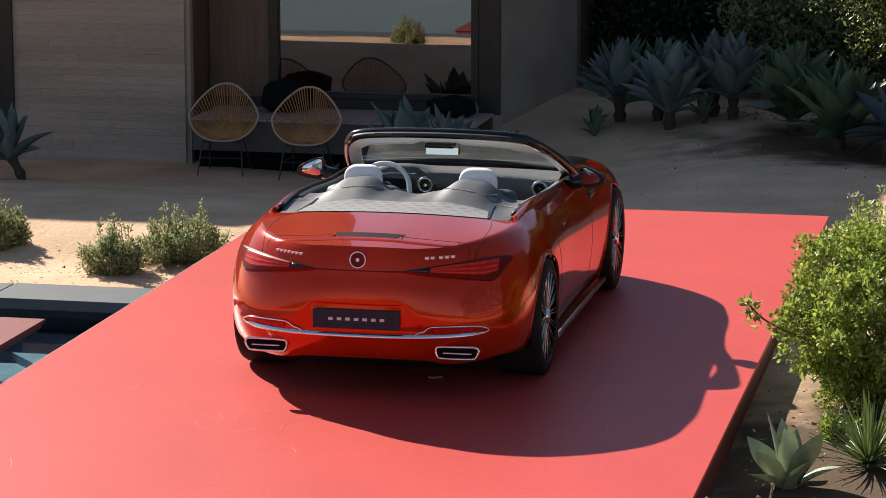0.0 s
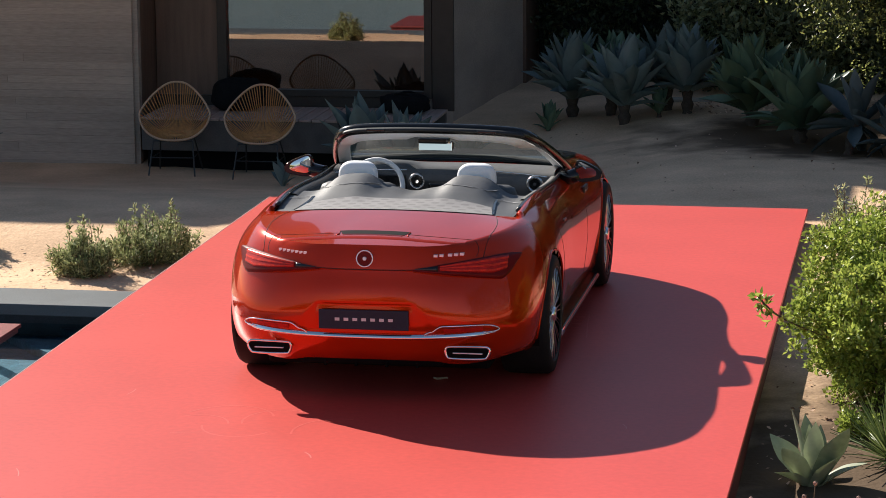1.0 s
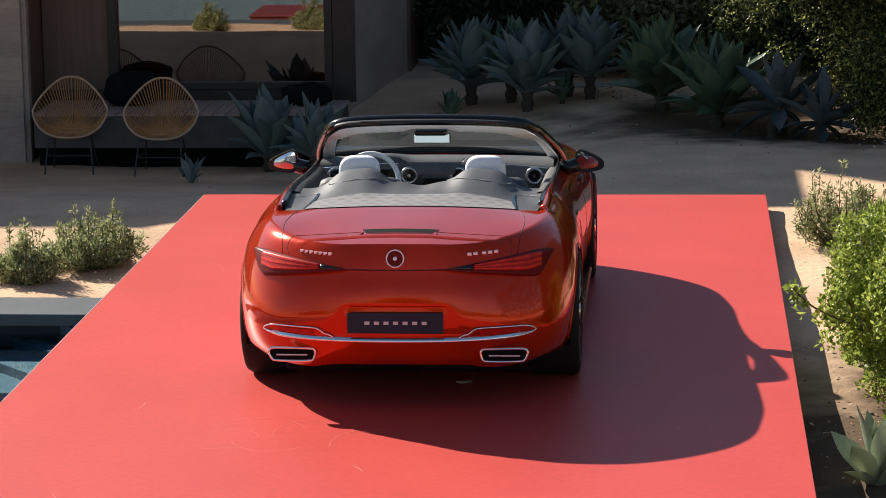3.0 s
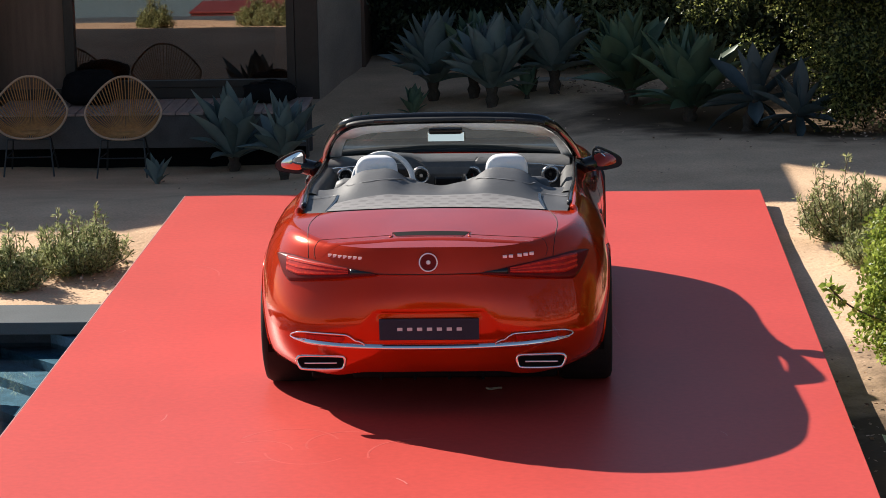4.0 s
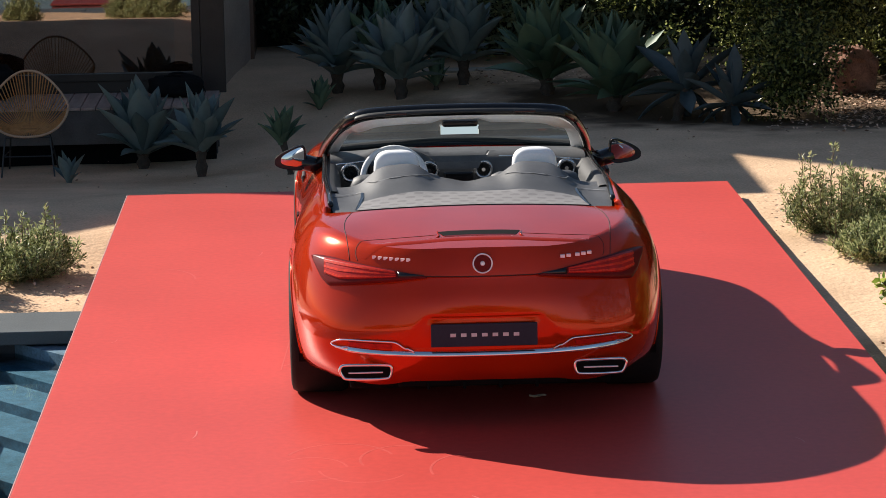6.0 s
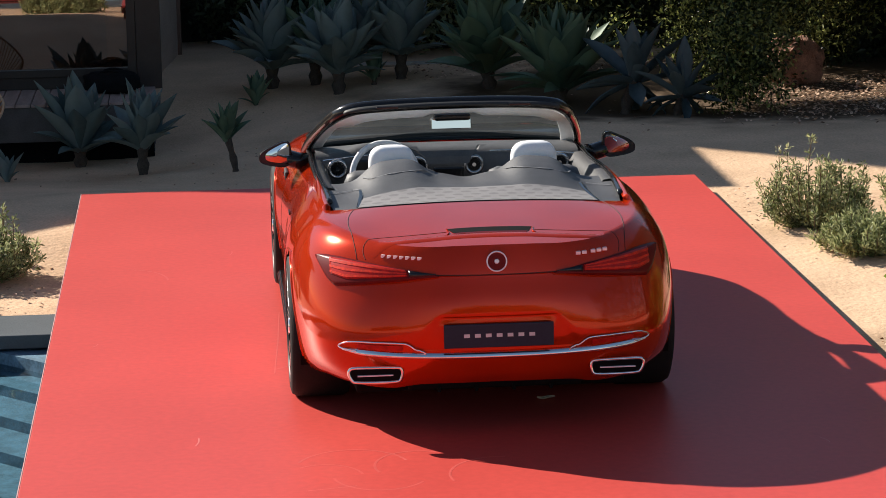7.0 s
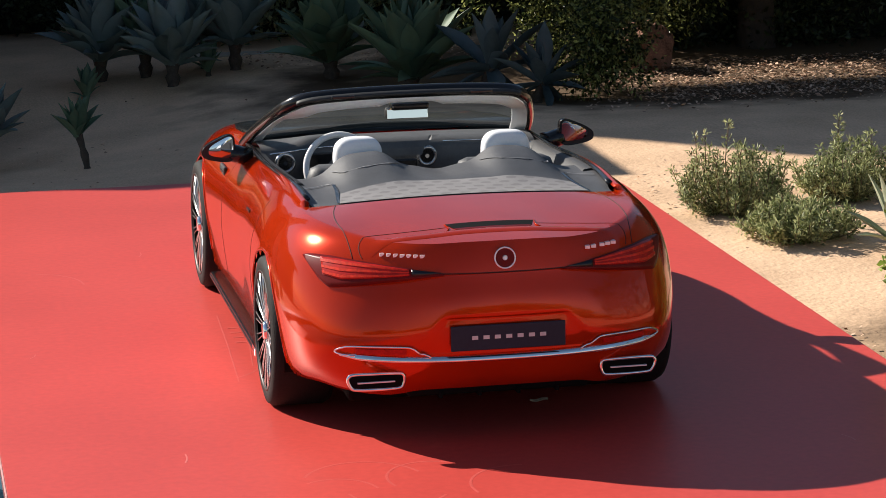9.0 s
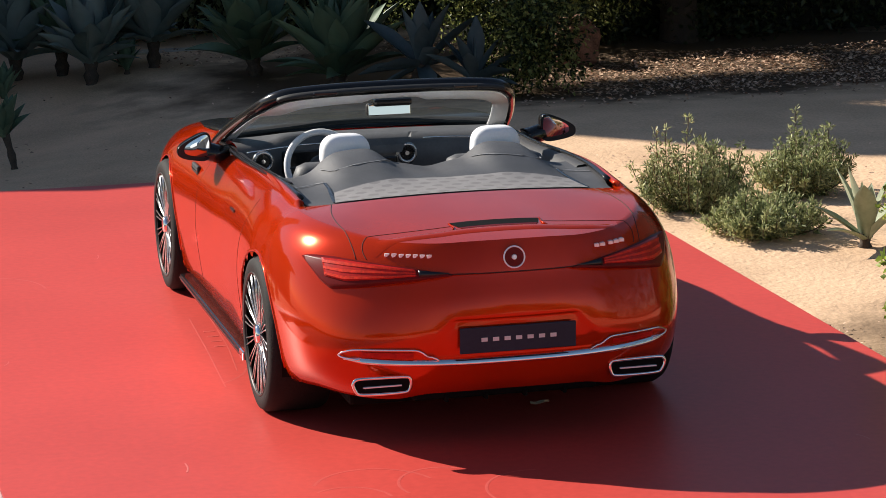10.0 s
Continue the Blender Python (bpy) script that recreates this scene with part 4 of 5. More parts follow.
        outer.append(Vector((p.x * (0.975 - 0.01 * up), p.y - 0.048, p.z - 0.012 - 0.012 * up)))
        inside.append(Vector((p.x * (0.895 - 0.02 * up), p.y - 0.030 + 0.072 * (1 - up), p.z - 0.022 - 0.028 * up - notch)))
    band = [[o, o.lerp(q, 0.5) + Vector((0, -0.004, 0.002)), q, q + Vector((0, 0.03, -0.002))] for o, q in zip(outer, inside)]
    part("inner_trim", sheet(band), WHITE_TRIM, screen, "pale inner pillar and header trim", smooth=True)
    rows = []
    for k in range(13):
        u = k / 12
        rows.append([])
        for j in range(21):
            s = (j / 20) * 2 - 1
            x = s * (0.755 - 0.17 * u)
            rows[-1].append(Vector((x, 1.97 + 0.10 * (1 - s * s) - u * (0.70 + 0.10 * (1 - s * s)), 0.93 + 0.315 * u + 0.02 * (1 - s * s))))
    pane = part("windscreen", sheet(rows), WINDSCREEN, screen, "clear windscreen glass", smooth=True)
    pane.visible_shadow = False
    mirror_stem = part("mirror_base", box(-0.100, 0.100, 1.215, 1.300, 1.188, 1.226, 0.014), GLOSS_BLACK, car, "black mirror foot with sensor cover")
    rear = part("rear_view_mirror", box(-0.114, 0.114, 1.320, 1.358, 1.128, 1.192, 0.016), MATT_BLACK, mirror_stem, "frameless interior mirror")
    pane = box(-0.109, 0.109, 1.302, 1.309, 1.131, 1.189, 0.003)
    bmesh.ops.rotate(pane, verts=pane.verts[:], cent=(0, 1.309, 1.16), matrix=Matrix.Rotation(radians(-7.5), 3, "X"))
    part("mirror_pane", pane, MIRROR, mirror_stem)
    cowl = [rim_point("flank", y) for y in np.linspace(1.93, 2.95, 14)] + [rim_point("nose", a) for a in np.linspace(5, 90, 8)]
    cowl = cowl + [Vector((-p.x, p.y, p.z)) for p in cowl[-2::-1]]
    part("cowl", tube([p + Vector((0, -0.004, 0.008)) for p in cowl], 0.026, 8, up=(0, 0, 1)), MATT_BLACK, screen, "black cowl under the windscreen", smooth=True)

    # door mirrors
    for sgn in (-1, 1):
        def outline(k, grow):
            """Rim of the mirror head: tall near the door, pointed outside."""
            c, w = math.cos(k), math.sin(k)
            e = lambda q, r: math.copysign(abs(q) ** r, q)
            u = e(c, 0.62)
            half = (0.057 - 0.024 * u) * grow
            return (0.962 + 0.090 * grow * u, 0.968 - 0.006 * u + half * e(w, 0.62) + 0.006 * (w > 0) * (1 - u))
        turn = np.linspace(0, math.tau, 40, endpoint=False)
        rows = []
        for y, grow in ((1.542, 0.955), (1.536, 0.985), (1.545, 1.0), (1.575, 1.0), (1.615, 0.90), (1.645, 0.70), (1.662, 0.42), (1.667, 0.08)):
            rows.append([Vector((sgn * x, y - 0.24 * (x - 0.962), z)) for x, z in (outline(k, grow) for k in turn)])
        shell = sheet(rows, closed_v=True)
        bmesh.ops.recalc_face_normals(shell, faces=shell.faces[:])
        housing = part("door_mirror", shell, GLOSS_BLACK, car, "gloss black door mirror", smooth=True)
        rows = []
        for grow in (0.74, 0.55, 0.35, 0.15, 0.01):
            ring = [(a - 0.012, b + 0.008) for a, b in (outline(k, grow) for k in turn)]
            rows.append([Vector((sgn * x, 1.5375 - 0.24 * (x - 0.962) - 0.007 * (1 - grow * grow) + (0.07 if sgn < 0 else -0.09) * (z - 0.968), z)) for x, z in ring])
        part("mirror_glass", sheet(rows, closed_v=True), MIRROR_DIM, housing, smooth=True)
        back = sheet([[Vector((sgn * x, 1.5415 - 0.24 * (x - 0.962), z)) for x, z in (outline(k, g) for k in turn)] for g in (0.96, 0.5, 0.01)], closed_v=True)
        part("mirror_bezel", back, MATT_BLACK, housing, smooth=True)
        part("mirror_arm", tube([(sgn * 0.79, 1.62, 0.918), (sgn * 0.84, 1.61, 0.930), (sgn * 0.905, 1.60, 0.952)], [0.060, 0.056, 0.056], 12, flat=0.85), GLOSS_BLACK, housing, smooth=True)

    # belt trim along the opening
    for sgn in (-1, 1):
        path = [Vector((sgn * rim_point("flank", y).x, y, rim_point("flank", y).z + 0.004)) for y in np.linspace(-0.02, 1.93, 30)]
        part("belt_trim", tube(path, 0.016, 8, flat=0.7), GLOSS_BLACK, car, "black waistline trim", smooth=True)
        # inner door: sill roll and panel
        rows = []
        for y in np.linspace(0.35, 1.85, 24):
            q = rim_point("flank", y)
            x0 = q.x
            rows.append([Vector((sgn * a, y, b)) for a, b in ((x0 - 0.01, q.z), (x0 - 0.05, q.z - 0.005), (x0 - 0.085, q.z - 0.05), (x0 - 0.09, q.z - 0.16), (x0 - 0.13, q.z - 0.22), (x0 - 0.14, q.z - 0.5))])
        part("door_lining", sheet(rows), DARK_TRIM, car, "dark leather door lining", smooth=True)

    # tonneau deck with twin fairings
    def tonneau_z(x, y):
        edge = abs(x)
        front = smoothstep(-0.12, 0.52, y)
        z = 0.998 - 0.034 * (x / 0.735) ** 2 + 0.030 * smoothstep(-0.2, 0.3, y) * (1 - (edge / 0.75) ** 2)
        hump = math.exp(-((edge - 0.375) / 0.165) ** 4)
        z += (0.086 * hump - 0.03 * math.exp(-(x / 0.10) ** 2)) * front ** 1.4
        side = smoothstep(0.60, 0.735, edge) * smoothstep(-0.13, 0.04, y)
        z += (flowing(max(y, -0.1), SHOULDER) + 0.004 - z) * side
        return z

    rows = []
    for y in np.linspace(-0.185, 0.56, 44):
        w = 0.722 + 0.036 * smoothstep(-0.18, 0.3, y)
        y_here = lambda x: y + (0.06 * (abs(x) / 0.735) ** 2 * (1 - smoothstep(-0.185, 0.1, y)))
        rows.append([Vector((x, y_here(x), tonneau_z(x, y) - 0.003)) for x in np.linspace(-w, w, 72)])
    edge = rows[-1]
    rows.append([p + Vector((0, 0.02, -0.02)) for p in edge])
    rows.append([p + Vector((0, 0.025, -0.25)) for p in edge])
    deck = part("tonneau_deck", sheet(rows), GREY_TRIM, car, "dark grey leather deck with twin head fairings", smooth=True)
    rows = []
    for u in np.linspace(0, 1, 26):
        line = []
        for s in np.linspace(-1, 1, 48):
            y = -0.165 + 0.06 * s * s * 0.4 + u * (0.29 - 0.10 * s * s)
            x = s * (0.60 - 0.035 * u)
            line.append(Vector((x, y, tonneau_z(x, y) + 0.003)))
        rows.append(line)
    part("patterned_panel", sheet(rows), PATTERN, deck, "grey woven soft-top cover with faint repeated marks", smooth=True)
    for sgn in (-1, 1):
        line = lambda pts: [Vector((sgn * a, b, tonneau_z(a, b) + 0.002)) for a, b in pts]
        part("deck_seam", tube(line([(0.60, -0.13), (0.585, 0.0), (0.568, 0.14), (0.565, 0.24)]), 0.009, 6, flat=0.15, up=(0, 0, 1)), GLOSS_BLACK, deck)
        part("deck_seam", tube(line([(0.20, 0.46), (0.24, 0.38), (0.28, 0.33), (0.40, 0.31), (0.50, 0.32), (0.52, 0.36), (0.54, 0.45)]), 0.004, 6, flat=0.3, up=(0, 0, 1)), SEAM_GREY, deck)
        part("deck_seam", tube(line([(0.568, 0.26), (0.60, 0.29), (0.66, 0.27), (0.72, 0.22)]), 0.004, 6, flat=0.3, up=(0, 0, 1)), SEAM_GREY, deck)
        # seat with headrest
        seat = part("seat_back", box(sgn * 0.375 - 0.25, sgn * 0.375 + 0.25, 0.60, 0.76, 0.35, 1.02, 0.06), GREY_TRIM, car, "grey leather seat with white headrest", smooth=True)
        rest = bmesh.new()
        bmesh.ops.create_uvsphere(rest, u_segments=28, v_segments=18, radius=1.0)
        for v in rest.verts:
            p = v.co.copy()
            e = lambda q, k: math.copysign(abs(q) ** k, q)
            v.co = Vector((sgn * 0.375 + (0.122 - 0.012 * p.z) * e(p.x, 0.55), 0.665 + 0.062 * e(p.y, 0.6), 1.070 + 0.086 * e(p.z, 0.7)))
        part("headrest", rest, WHITE_TRIM, seat, "white leather headrest", smooth=True)
        part("seat_cushion", box(sgn * 0.375 - 0.25, sgn * 0.375 + 0.25, 0.72, 1.22, 0.30, 0.46, 0.06), GREY_TRIM, seat, smooth=True)

    # cabin floor and dashboard
    part("cabin_floor", box(-0.70, 0.70, 0.50, 2.0, 0.24, 0.28, 0.01), DARK_TRIM, car)
    rows = []
    for s in np.linspace(-1, 1, 48):
        x = 0.735 * s
        hood = 0.035 * math.exp(-((x + 0.37) / 0.16) ** 4)
        curve = 0.09 * (1 - s * s)
        rows.append([Vector((x, y + curve * k, z)) for y, z, k in ((1.95, 0.945, 1), (1.80, 0.962 + hood * 0.4, 1), (1.66, 0.966 + hood, 1), (1.585, 0.955 + hood, 1), (1.55, 0.918, 1), (1.54, 0.83, 1), (1.60, 0.72, 0.6), (1.68, 0.5, 0.2))])
    dash = part("dashboard", sheet(rows), DASH, car, "dark leather dashboard with round chrome vents", smooth=True)
    for x, y, z in ((-0.62, 1.51, 0.895), (-0.165, 1.555, 0.89), (0.145, 1.555, 0.89), (0.62, 1.51, 0.895)):
        ring = [(x + 0.046 * math.cos(t), y - 0.02, z + 0.046 * math.sin(t)) for t in np.linspace(0, math.tau, 28, endpoint=False)]
        vent = part("air_vent", tube(ring, 0.011, 8, closed=True), SPOKE, car, "round air vent with chrome ring", smooth=True)
        core = bmesh.new()
        bmesh.ops.create_cone(core, cap_ends=True, segments=24, radius1=0.042, radius2=0.042, depth=0.05, matrix=pose(x, y + 0.01, z, 90))
        part("vent_core", core, GLOSS_BLACK, vent)
        for k in range(16):
            a = k * math.pi / 8
            part("vent_vane", tube([(x + 0.012 * math.cos(a), y - 0.018, z + 0.012 * math.sin(a)), (x + 0.044 * math.cos(a), y - 0.018, z + 0.040 * math.sin(a))], 0.0016, 4), DARK_METAL, vent)
        small = bmesh.new()
        bmesh.ops.create_cone(small, cap_ends=True, segments=16, radius1=0.013, radius2=0.011, depth=0.014, matrix=pose(x, y - 0.02, z, 90))
        part("vent_knob", small, CHROME, vent)
    part("centre_screen", box(-0.085, 0.085, 1.50, 1.53, 0.60, 0.885, 0.01), GLOSS_BLACK, dash, "glossy centre display")
    cowl = bmesh.new()
    sheet([[(x, y, z) for x, y, z in ((-w - 0.055, 1.60, 0.990), (-w, yy, zz), (w, yy, zz), (w + 0.055, 1.60, 0.990))] for w, yy, zz in ((0.17, 1.545, 0.972), (0.13, 1.525, 0.940), (0.115, 1.52, 0.90))], bm=cowl)
    part("screen_hood", cowl, DASH, dash)
    for sgn in (-1, 1):
        part("dash_trim", tube([(sgn * 0.235, 1.555, 0.962), (sgn * 0.40, 1.545, 0.962), (sgn * 0.55, 1.52, 0.955), (sgn * 0.70, 1.49, 0.945)], 0.004, 6), CHROME, dash, smooth=True)
    part("centre_console", box(-0.13, 0.13, 0.62, 1.60, 0.30, 0.62, 0.04), GREY_TRIM, car, smooth=True)
    # steering wheel
    m = pose(-0.375, 1.20, 0.905, 68)
    ring = [m @ Vector((0.178 * math.cos(t), 0.178 * math.sin(t), 0)) for t in np.linspace(0, math.tau, 44, endpoint=False)]
    wheel = part("steering_wheel", tube(ring, 0.017, 10, closed=True), PALE_TRIM, car, "pale leather steering wheel", smooth=True)
    hub = bmesh.new()
    bmesh.ops.create_cone(hub, cap_ends=True, segments=24, radius1=0.065, radius2=0.05, depth=0.05, matrix=m)
    part("wheel_hub", hub, DARK_TRIM, wheel, smooth=True)
    for a in (0, math.pi, -math.pi / 2 - 0.3, -math.pi / 2 + 0.3):
        part("wheel_spoke", tube([m @ Vector((0.05 * math.cos(a), 0.05 * math.sin(a), 0)), m @ Vector((0.18 * math.cos(a), 0.18 * math.sin(a), 0))], 0.013, 8, flat=0.5), DARK_METAL, wheel, smooth=True)
    part("steering_column", tube([m @ Vector((0, 0, -0.03)), m @ Vector((0, 0, -0.40))], 0.045, 10), DARK_TRIM, car)
    part("instrument_display", box(-0.52, -0.23, 1.50, 1.52, 0.82, 0.94, 0.01), GLOSS_BLACK, dash, "dark instrument display")
    return car


def pattern_material():
    """Grey woven cover with rows of faint darker marks."""
    m = material("patterned_cover", (0.235, 0.225, 0.225), rough=0.75, vary=0.08, scale=12, bump=0.2, bump_scale=400)
    n, l = m.node_tree.nodes, m.node_tree.links
    b = n["Principled BSDF"]
    base = b.inputs["Base Color"].links[0].from_socket
    tc = n.new("ShaderNodeTexCoord")
    sep = n.new("ShaderNodeSeparateXYZ")
    l.new(tc.outputs["Object"], sep.inputs[0])

    def op(kind, a, c=None, third=None):
        q = n.new("ShaderNodeMath")
        q.operation = kind
        for i, val in enumerate((a, c, third)):
            if val is None:
                continue
            if isinstance(val, (int, float)):
                q.inputs[i].default_value = val
            else:
                l.new(val, q.inputs[i])
        return q.outputs[0]

    row = op("FLOOR", op("MULTIPLY", sep.outputs[1], 18.0))
    shift = op("MULTIPLY", op("MODULO", op("ADD", row, 40.0), 2.0), 0.5)
    u = op("SUBTRACT", op("FRACT", op("ADD", op("ADD", op("MULTIPLY", sep.outputs[0], 11.0), 40.0), shift)), 0.5)
    v = op("SUBTRACT", op("FRACT", op("ADD", op("MULTIPLY", sep.outputs[1], 18.0), 40.0)), 0.5)
    d = op("ADD", op("MULTIPLY", u, u), op("MULTIPLY", v, v))
    mark = op("MULTIPLY", op("LESS_THAN", d, 0.085), 0.55)
    mx = n.new("ShaderNodeMix")
    mx.data_type = "RGBA"
    l.new(mark, mx.inputs[0]), l.new(base, mx.inputs[6])
    mx.inputs[7].default_value = (0.13, 0.12, 0.125, 1)
    l.new(mx.outputs[2], b.inputs["Base Color"])
    return m


PATTERN = pattern_material()
SEAM_GREY = material("stitched_seam", (0.24, 0.24, 0.25), rough=0.6, vary=0.1)
build_car()


# ---- chairs and bags by the house ----
def build_chair():
    ch = thing("lounge_chair", pose(-3.44, 10.55, -0.597), "pear-shaped cord lounge chair with tan cords on black legs", "chair", "cord chairs")
    def ring_point(a):
        """Pear-shaped rim, wide low down and narrow at the top, leaning back."""
        c, s = math.cos(a), math.sin(a)
        w = 0.362 * (1 - 0.40 * max(s, 0) ** 1.15) * (1 - 0.05 * max(-s, 0))
        c = math.copysign(abs(c) ** 0.78, c)
        h = 0.305 * s if s > 0 else 0.25 * s
        v = 0.60 + h
        return Vector((w * c, 0.02 + 0.52 * h, v))
    rim = [ring_point(a) for a in np.linspace(0, math.tau, 60, endpoint=False)]
    part("rim", tube(rim, 0.011, 8, closed=True), CORD_FRAME, ch, "pale tan rim", smooth=True)
    hub = Vector((0, 0.10, 0.385))
    loop = [hub + Vector((0.085 * math.cos(a), 0.05 * math.sin(a), 0.012 * math.sin(a))) for a in np.linspace(0, math.tau, 60, endpoint=False)]
    for k in range(0, 60):
        a, b = rim[k], loop[k]
        mid = a.lerp(b, 0.5) + Vector((0, 0.03, -0.035))
        path = smooth_path([a, mid, b], 4)
        part("cord", tube(path, 0.0052, 5), CORD, ch)
    part("seat_loop", tube(loop, 0.012, 8, closed=True), CORD, ch, smooth=True)
    bm = bmesh.new()
    bmesh.ops.create_uvsphere(bm, u_segments=18, v_segments=8, radius=1)
    for v in bm.verts:
        v.co = hub + Vector((v.co.x * 0.085, v.co.y * 0.05, v.co.z * 0.012))
    part("seat_knot", bm, CORD, ch, smooth=True)
    for sx in (-1, 1):
        part("leg", tube([(sx * 0.20, -0.10, 0.345), (sx * 0.235, -0.20, 0.0)], 0.008, 8), STEEL_BLACK, ch)
        part("leg", tube([(sx * 0.17, 0.12, 0.37), (sx * 0.22, 0.30, 0.0)], 0.008, 8), STEEL_BLACK, ch)
        part("leg_brace", tube([(sx * 0.215, -0.15, 0.18), (sx * 0.195, 0.21, 0.18)], 0.006, 6), STEEL_BLACK, ch)
    part("cross_bar", tube([(-0.215, -0.15, 0.18), (0.215, -0.15, 0.18)], 0.006, 6), STEEL_BLACK, ch)
    part("cross_bar", tube([(-0.20, -0.10, 0.345), (0.20, -0.10, 0.345)], 0.008, 6), STEEL_BLACK, ch)
    return ch


chair = build_chair()
copy_thing(chair, pose(-4.36, 10.72, -0.605, 0, 0, 4))


def build_bag(m, lx, ly, lz, label, seed):
    rng = random.Random(seed)
    bm = bmesh.new()
    bmesh.ops.create_uvsphere(bm, u_segments=28, v_segments=16, radius=1)
    for v in bm.verts:
        p = v.co
        e = lambda q, k: math.copysign(abs(q) ** k, q)
        lump = 1 + 0.14 * noise.noise((p.x * 2 + seed, p.y * 2, p.z * 2)) + 0.06 * noise.noise((p.x * 6 + seed, p.y * 6, p.z * 6))
        v.co = Vector((e(p.x, 0.6) * lx * lump, e(p.y, 0.7) * ly * lump, lz + e(p.z, 0.6) * lz * (lump if p.z > 0 else 1)))
    bag = thing("bag", m, label, "bag")
    part("bag_body", bm, CANVAS, bag, smooth=True)
    for sy in (-1, 1):
        arc = [(lx * 0.35 * math.cos(a), sy * ly * 0.5, lz * 1.80 + 0.03 * math.sin(a)) for a in np.linspace(0, math.pi, 12)]
        part("handle", tube(arc, 0.012, 6), CANVAS, bag)
    return bag


build_bag(pose(-3.93, 11.62, -0.08, 0, 0, 6), 0.27, 0.17, 0.165, "slumped black canvas bag on the deck boards", 3)
build_bag(pose(-2.17, 11.62, -0.08, 0, 0, -12), 0.26, 0.16, 0.10, "low black bag flopped on the deck", 8)


# ---- plants ----
def agave_leaf(length, width, bend, name, mat, keel=0.35):
    """A thick channelled leaf that rises along +x, narrows to a spine and bends back."""
    rows_top, rows_low = [], []
    n = 12
    for i in range(n + 1):
        t = i / n
        w = width * (0.58 + 0.75 * t - 0.1 * t * t if t < 0.58 else 0.981 * (1 - ((t - 0.58) / 0.42) ** 1.6)) * 0.5
        w = max(w, 0.002)
        x = length * (t - 0.08 * bend * t * t)
        z = length * bend * t * t * -0.55
        th = 0.022 * (1 - 0.85 * t) * length / 0.5
        top, low = [], []
        for j in range(7):
            s = j / 6 * 2 - 1
            up = keel * w * s * s
            top.append(Vector((x, w * s, z + up)))
            low.append(Vector((x, w * s, z + up - th * (1 - s * s) - 0.0008)))
        rows_top.append(top), rows_low.append(low)
    verts, faces = [], []
    for grid, flip in ((rows_top, False), (rows_low, True)):
        base = len(verts)
        for row in grid:
            verts += row
        for i in range(n):
            for j in range(6):
                q = [base + i * 7 + j, base + (i + 1) * 7 + j, base + (i + 1) * 7 + j + 1, base + i * 7 + j + 1]
                faces.append(q[::-1] if not flip else q)
    return raw_mesh(name, verts, faces, mat, smooth=True)


LEAVES = {}
for key, mat in (("blue", AGAVE), ("green", AGAVE_GREEN), ("dark", AGAVE_SHADED)):
    LEAVES[key] = [agave_leaf(1.0, w, b, "agave_leaf", mat) for w, b in ((0.33, 0.05), (0.36, 0.16), (0.33, 0.50), (0.32, -0.16))]


LEAVES["broad"] = [agave_leaf(1.0, w, b, "agave_leaf", AGAVE_PALE, 0.25) for w, b in ((0.27, 0.05), (0.31, 0.2), (0.30, 0.45), (0.25, -0.1))]


def build_agave(x, y, size, trunk, leaves, key, label, seed, lean=0.0, droop=1.0, least=24):
    rng = random.Random(seed)
    zg = ground_z(x, y)
    pl = thing("agave", pose(x, y, zg - 0.02), label, "agave", "agaves")
    head = Vector((lean * trunk, 0, trunk + 0.02))
    r0 = 0.042 * size / 0.5
    path = [Vector((0, 0, -0.03)), Vector((lean * trunk * 0.3, 0.01, trunk * 0.5)), head + Vector((0, 0, 0.06))]
    part("trunk", tube(smooth_path(path, 4), [r0 * (1.15 + 0.25 * math.sin(k * 2.1)) for k in range(9)], 10), AGAVE_DRY, pl, "dry brown leaf-scarred stem", smooth=True)
    leaves = round(leaves * 0.88) if leaves > 20 else leaves
    for k in range(leaves):
        t = k / max(1, leaves - 1)
        az = k * 137.5 + rng.uniform(-24, 24)
        elev = max(87 - 40 * t ** 1.1 * droop, least) + rng.uniform(-12, 12)
        ln = size * (0.72 + 0.38 * math.sin(math.pi * min(1, 0.15 + t * 0.8))) * rng.uniform(0.78, 1.14)
        me = LEAVES[key][3 if t < 0.2 else (0 if t < 0.45 else (1 if t < 0.8 else 2))]
        m = Matrix.Translation(head + Vector((0, 0, 0.05 * (1 - t) * size))) @ pose(0, 0, 0, 0, 0, az) @ pose(0.02 * size, 0, 0, 0, -elev, 0) @ pose(0, 0, 0, rng.uniform(-28, 28))
        ob = child("leaf", me, pl, m @ Matrix.Diagonal((ln, ln * rng.uniform(0.76, 1.02) * (1.35 if key == "broad" else 1.0), ln, 1)))
    return pl


TALL = "blue-green agave rosette on a short dry stem in the shade"
build_agave(-0.67, 13.33, 0.66, 0.20, 58, "blue", TALL, 1, droop=1.45, least=6)
build_agave(-0.25, 13.30, 0.62, 0.22, 54, "green", TALL, 2, droop=1.45, least=6)
build_agave(-0.05, 12.78, 0.64, 0.18, 56, "blue", TALL, 3, droop=1.45, least=6)
build_agave(0.34, 13.45, 0.62, 0.22, 54, "blue", TALL, 4, droop=1.45, least=6)
build_agave(0.58, 13.15, 0.61, 0.22, 56, "blue", TALL, 5, droop=1.45, least=6)
build_agave(0.30, 12.95, 0.26, 0.04, 18, "green", "small green agave offset between larger stems", 6)
build_agave(-0.85, 12.75, 0.28, 0.02, 18, "green", "small green agave at the foot of the group", 16)
build_agave(1.34, 12.14, 0.70, 0.14, 62, "green", "broad green agave rosette by the tree", 7, lean=-0.2, droop=1.4)
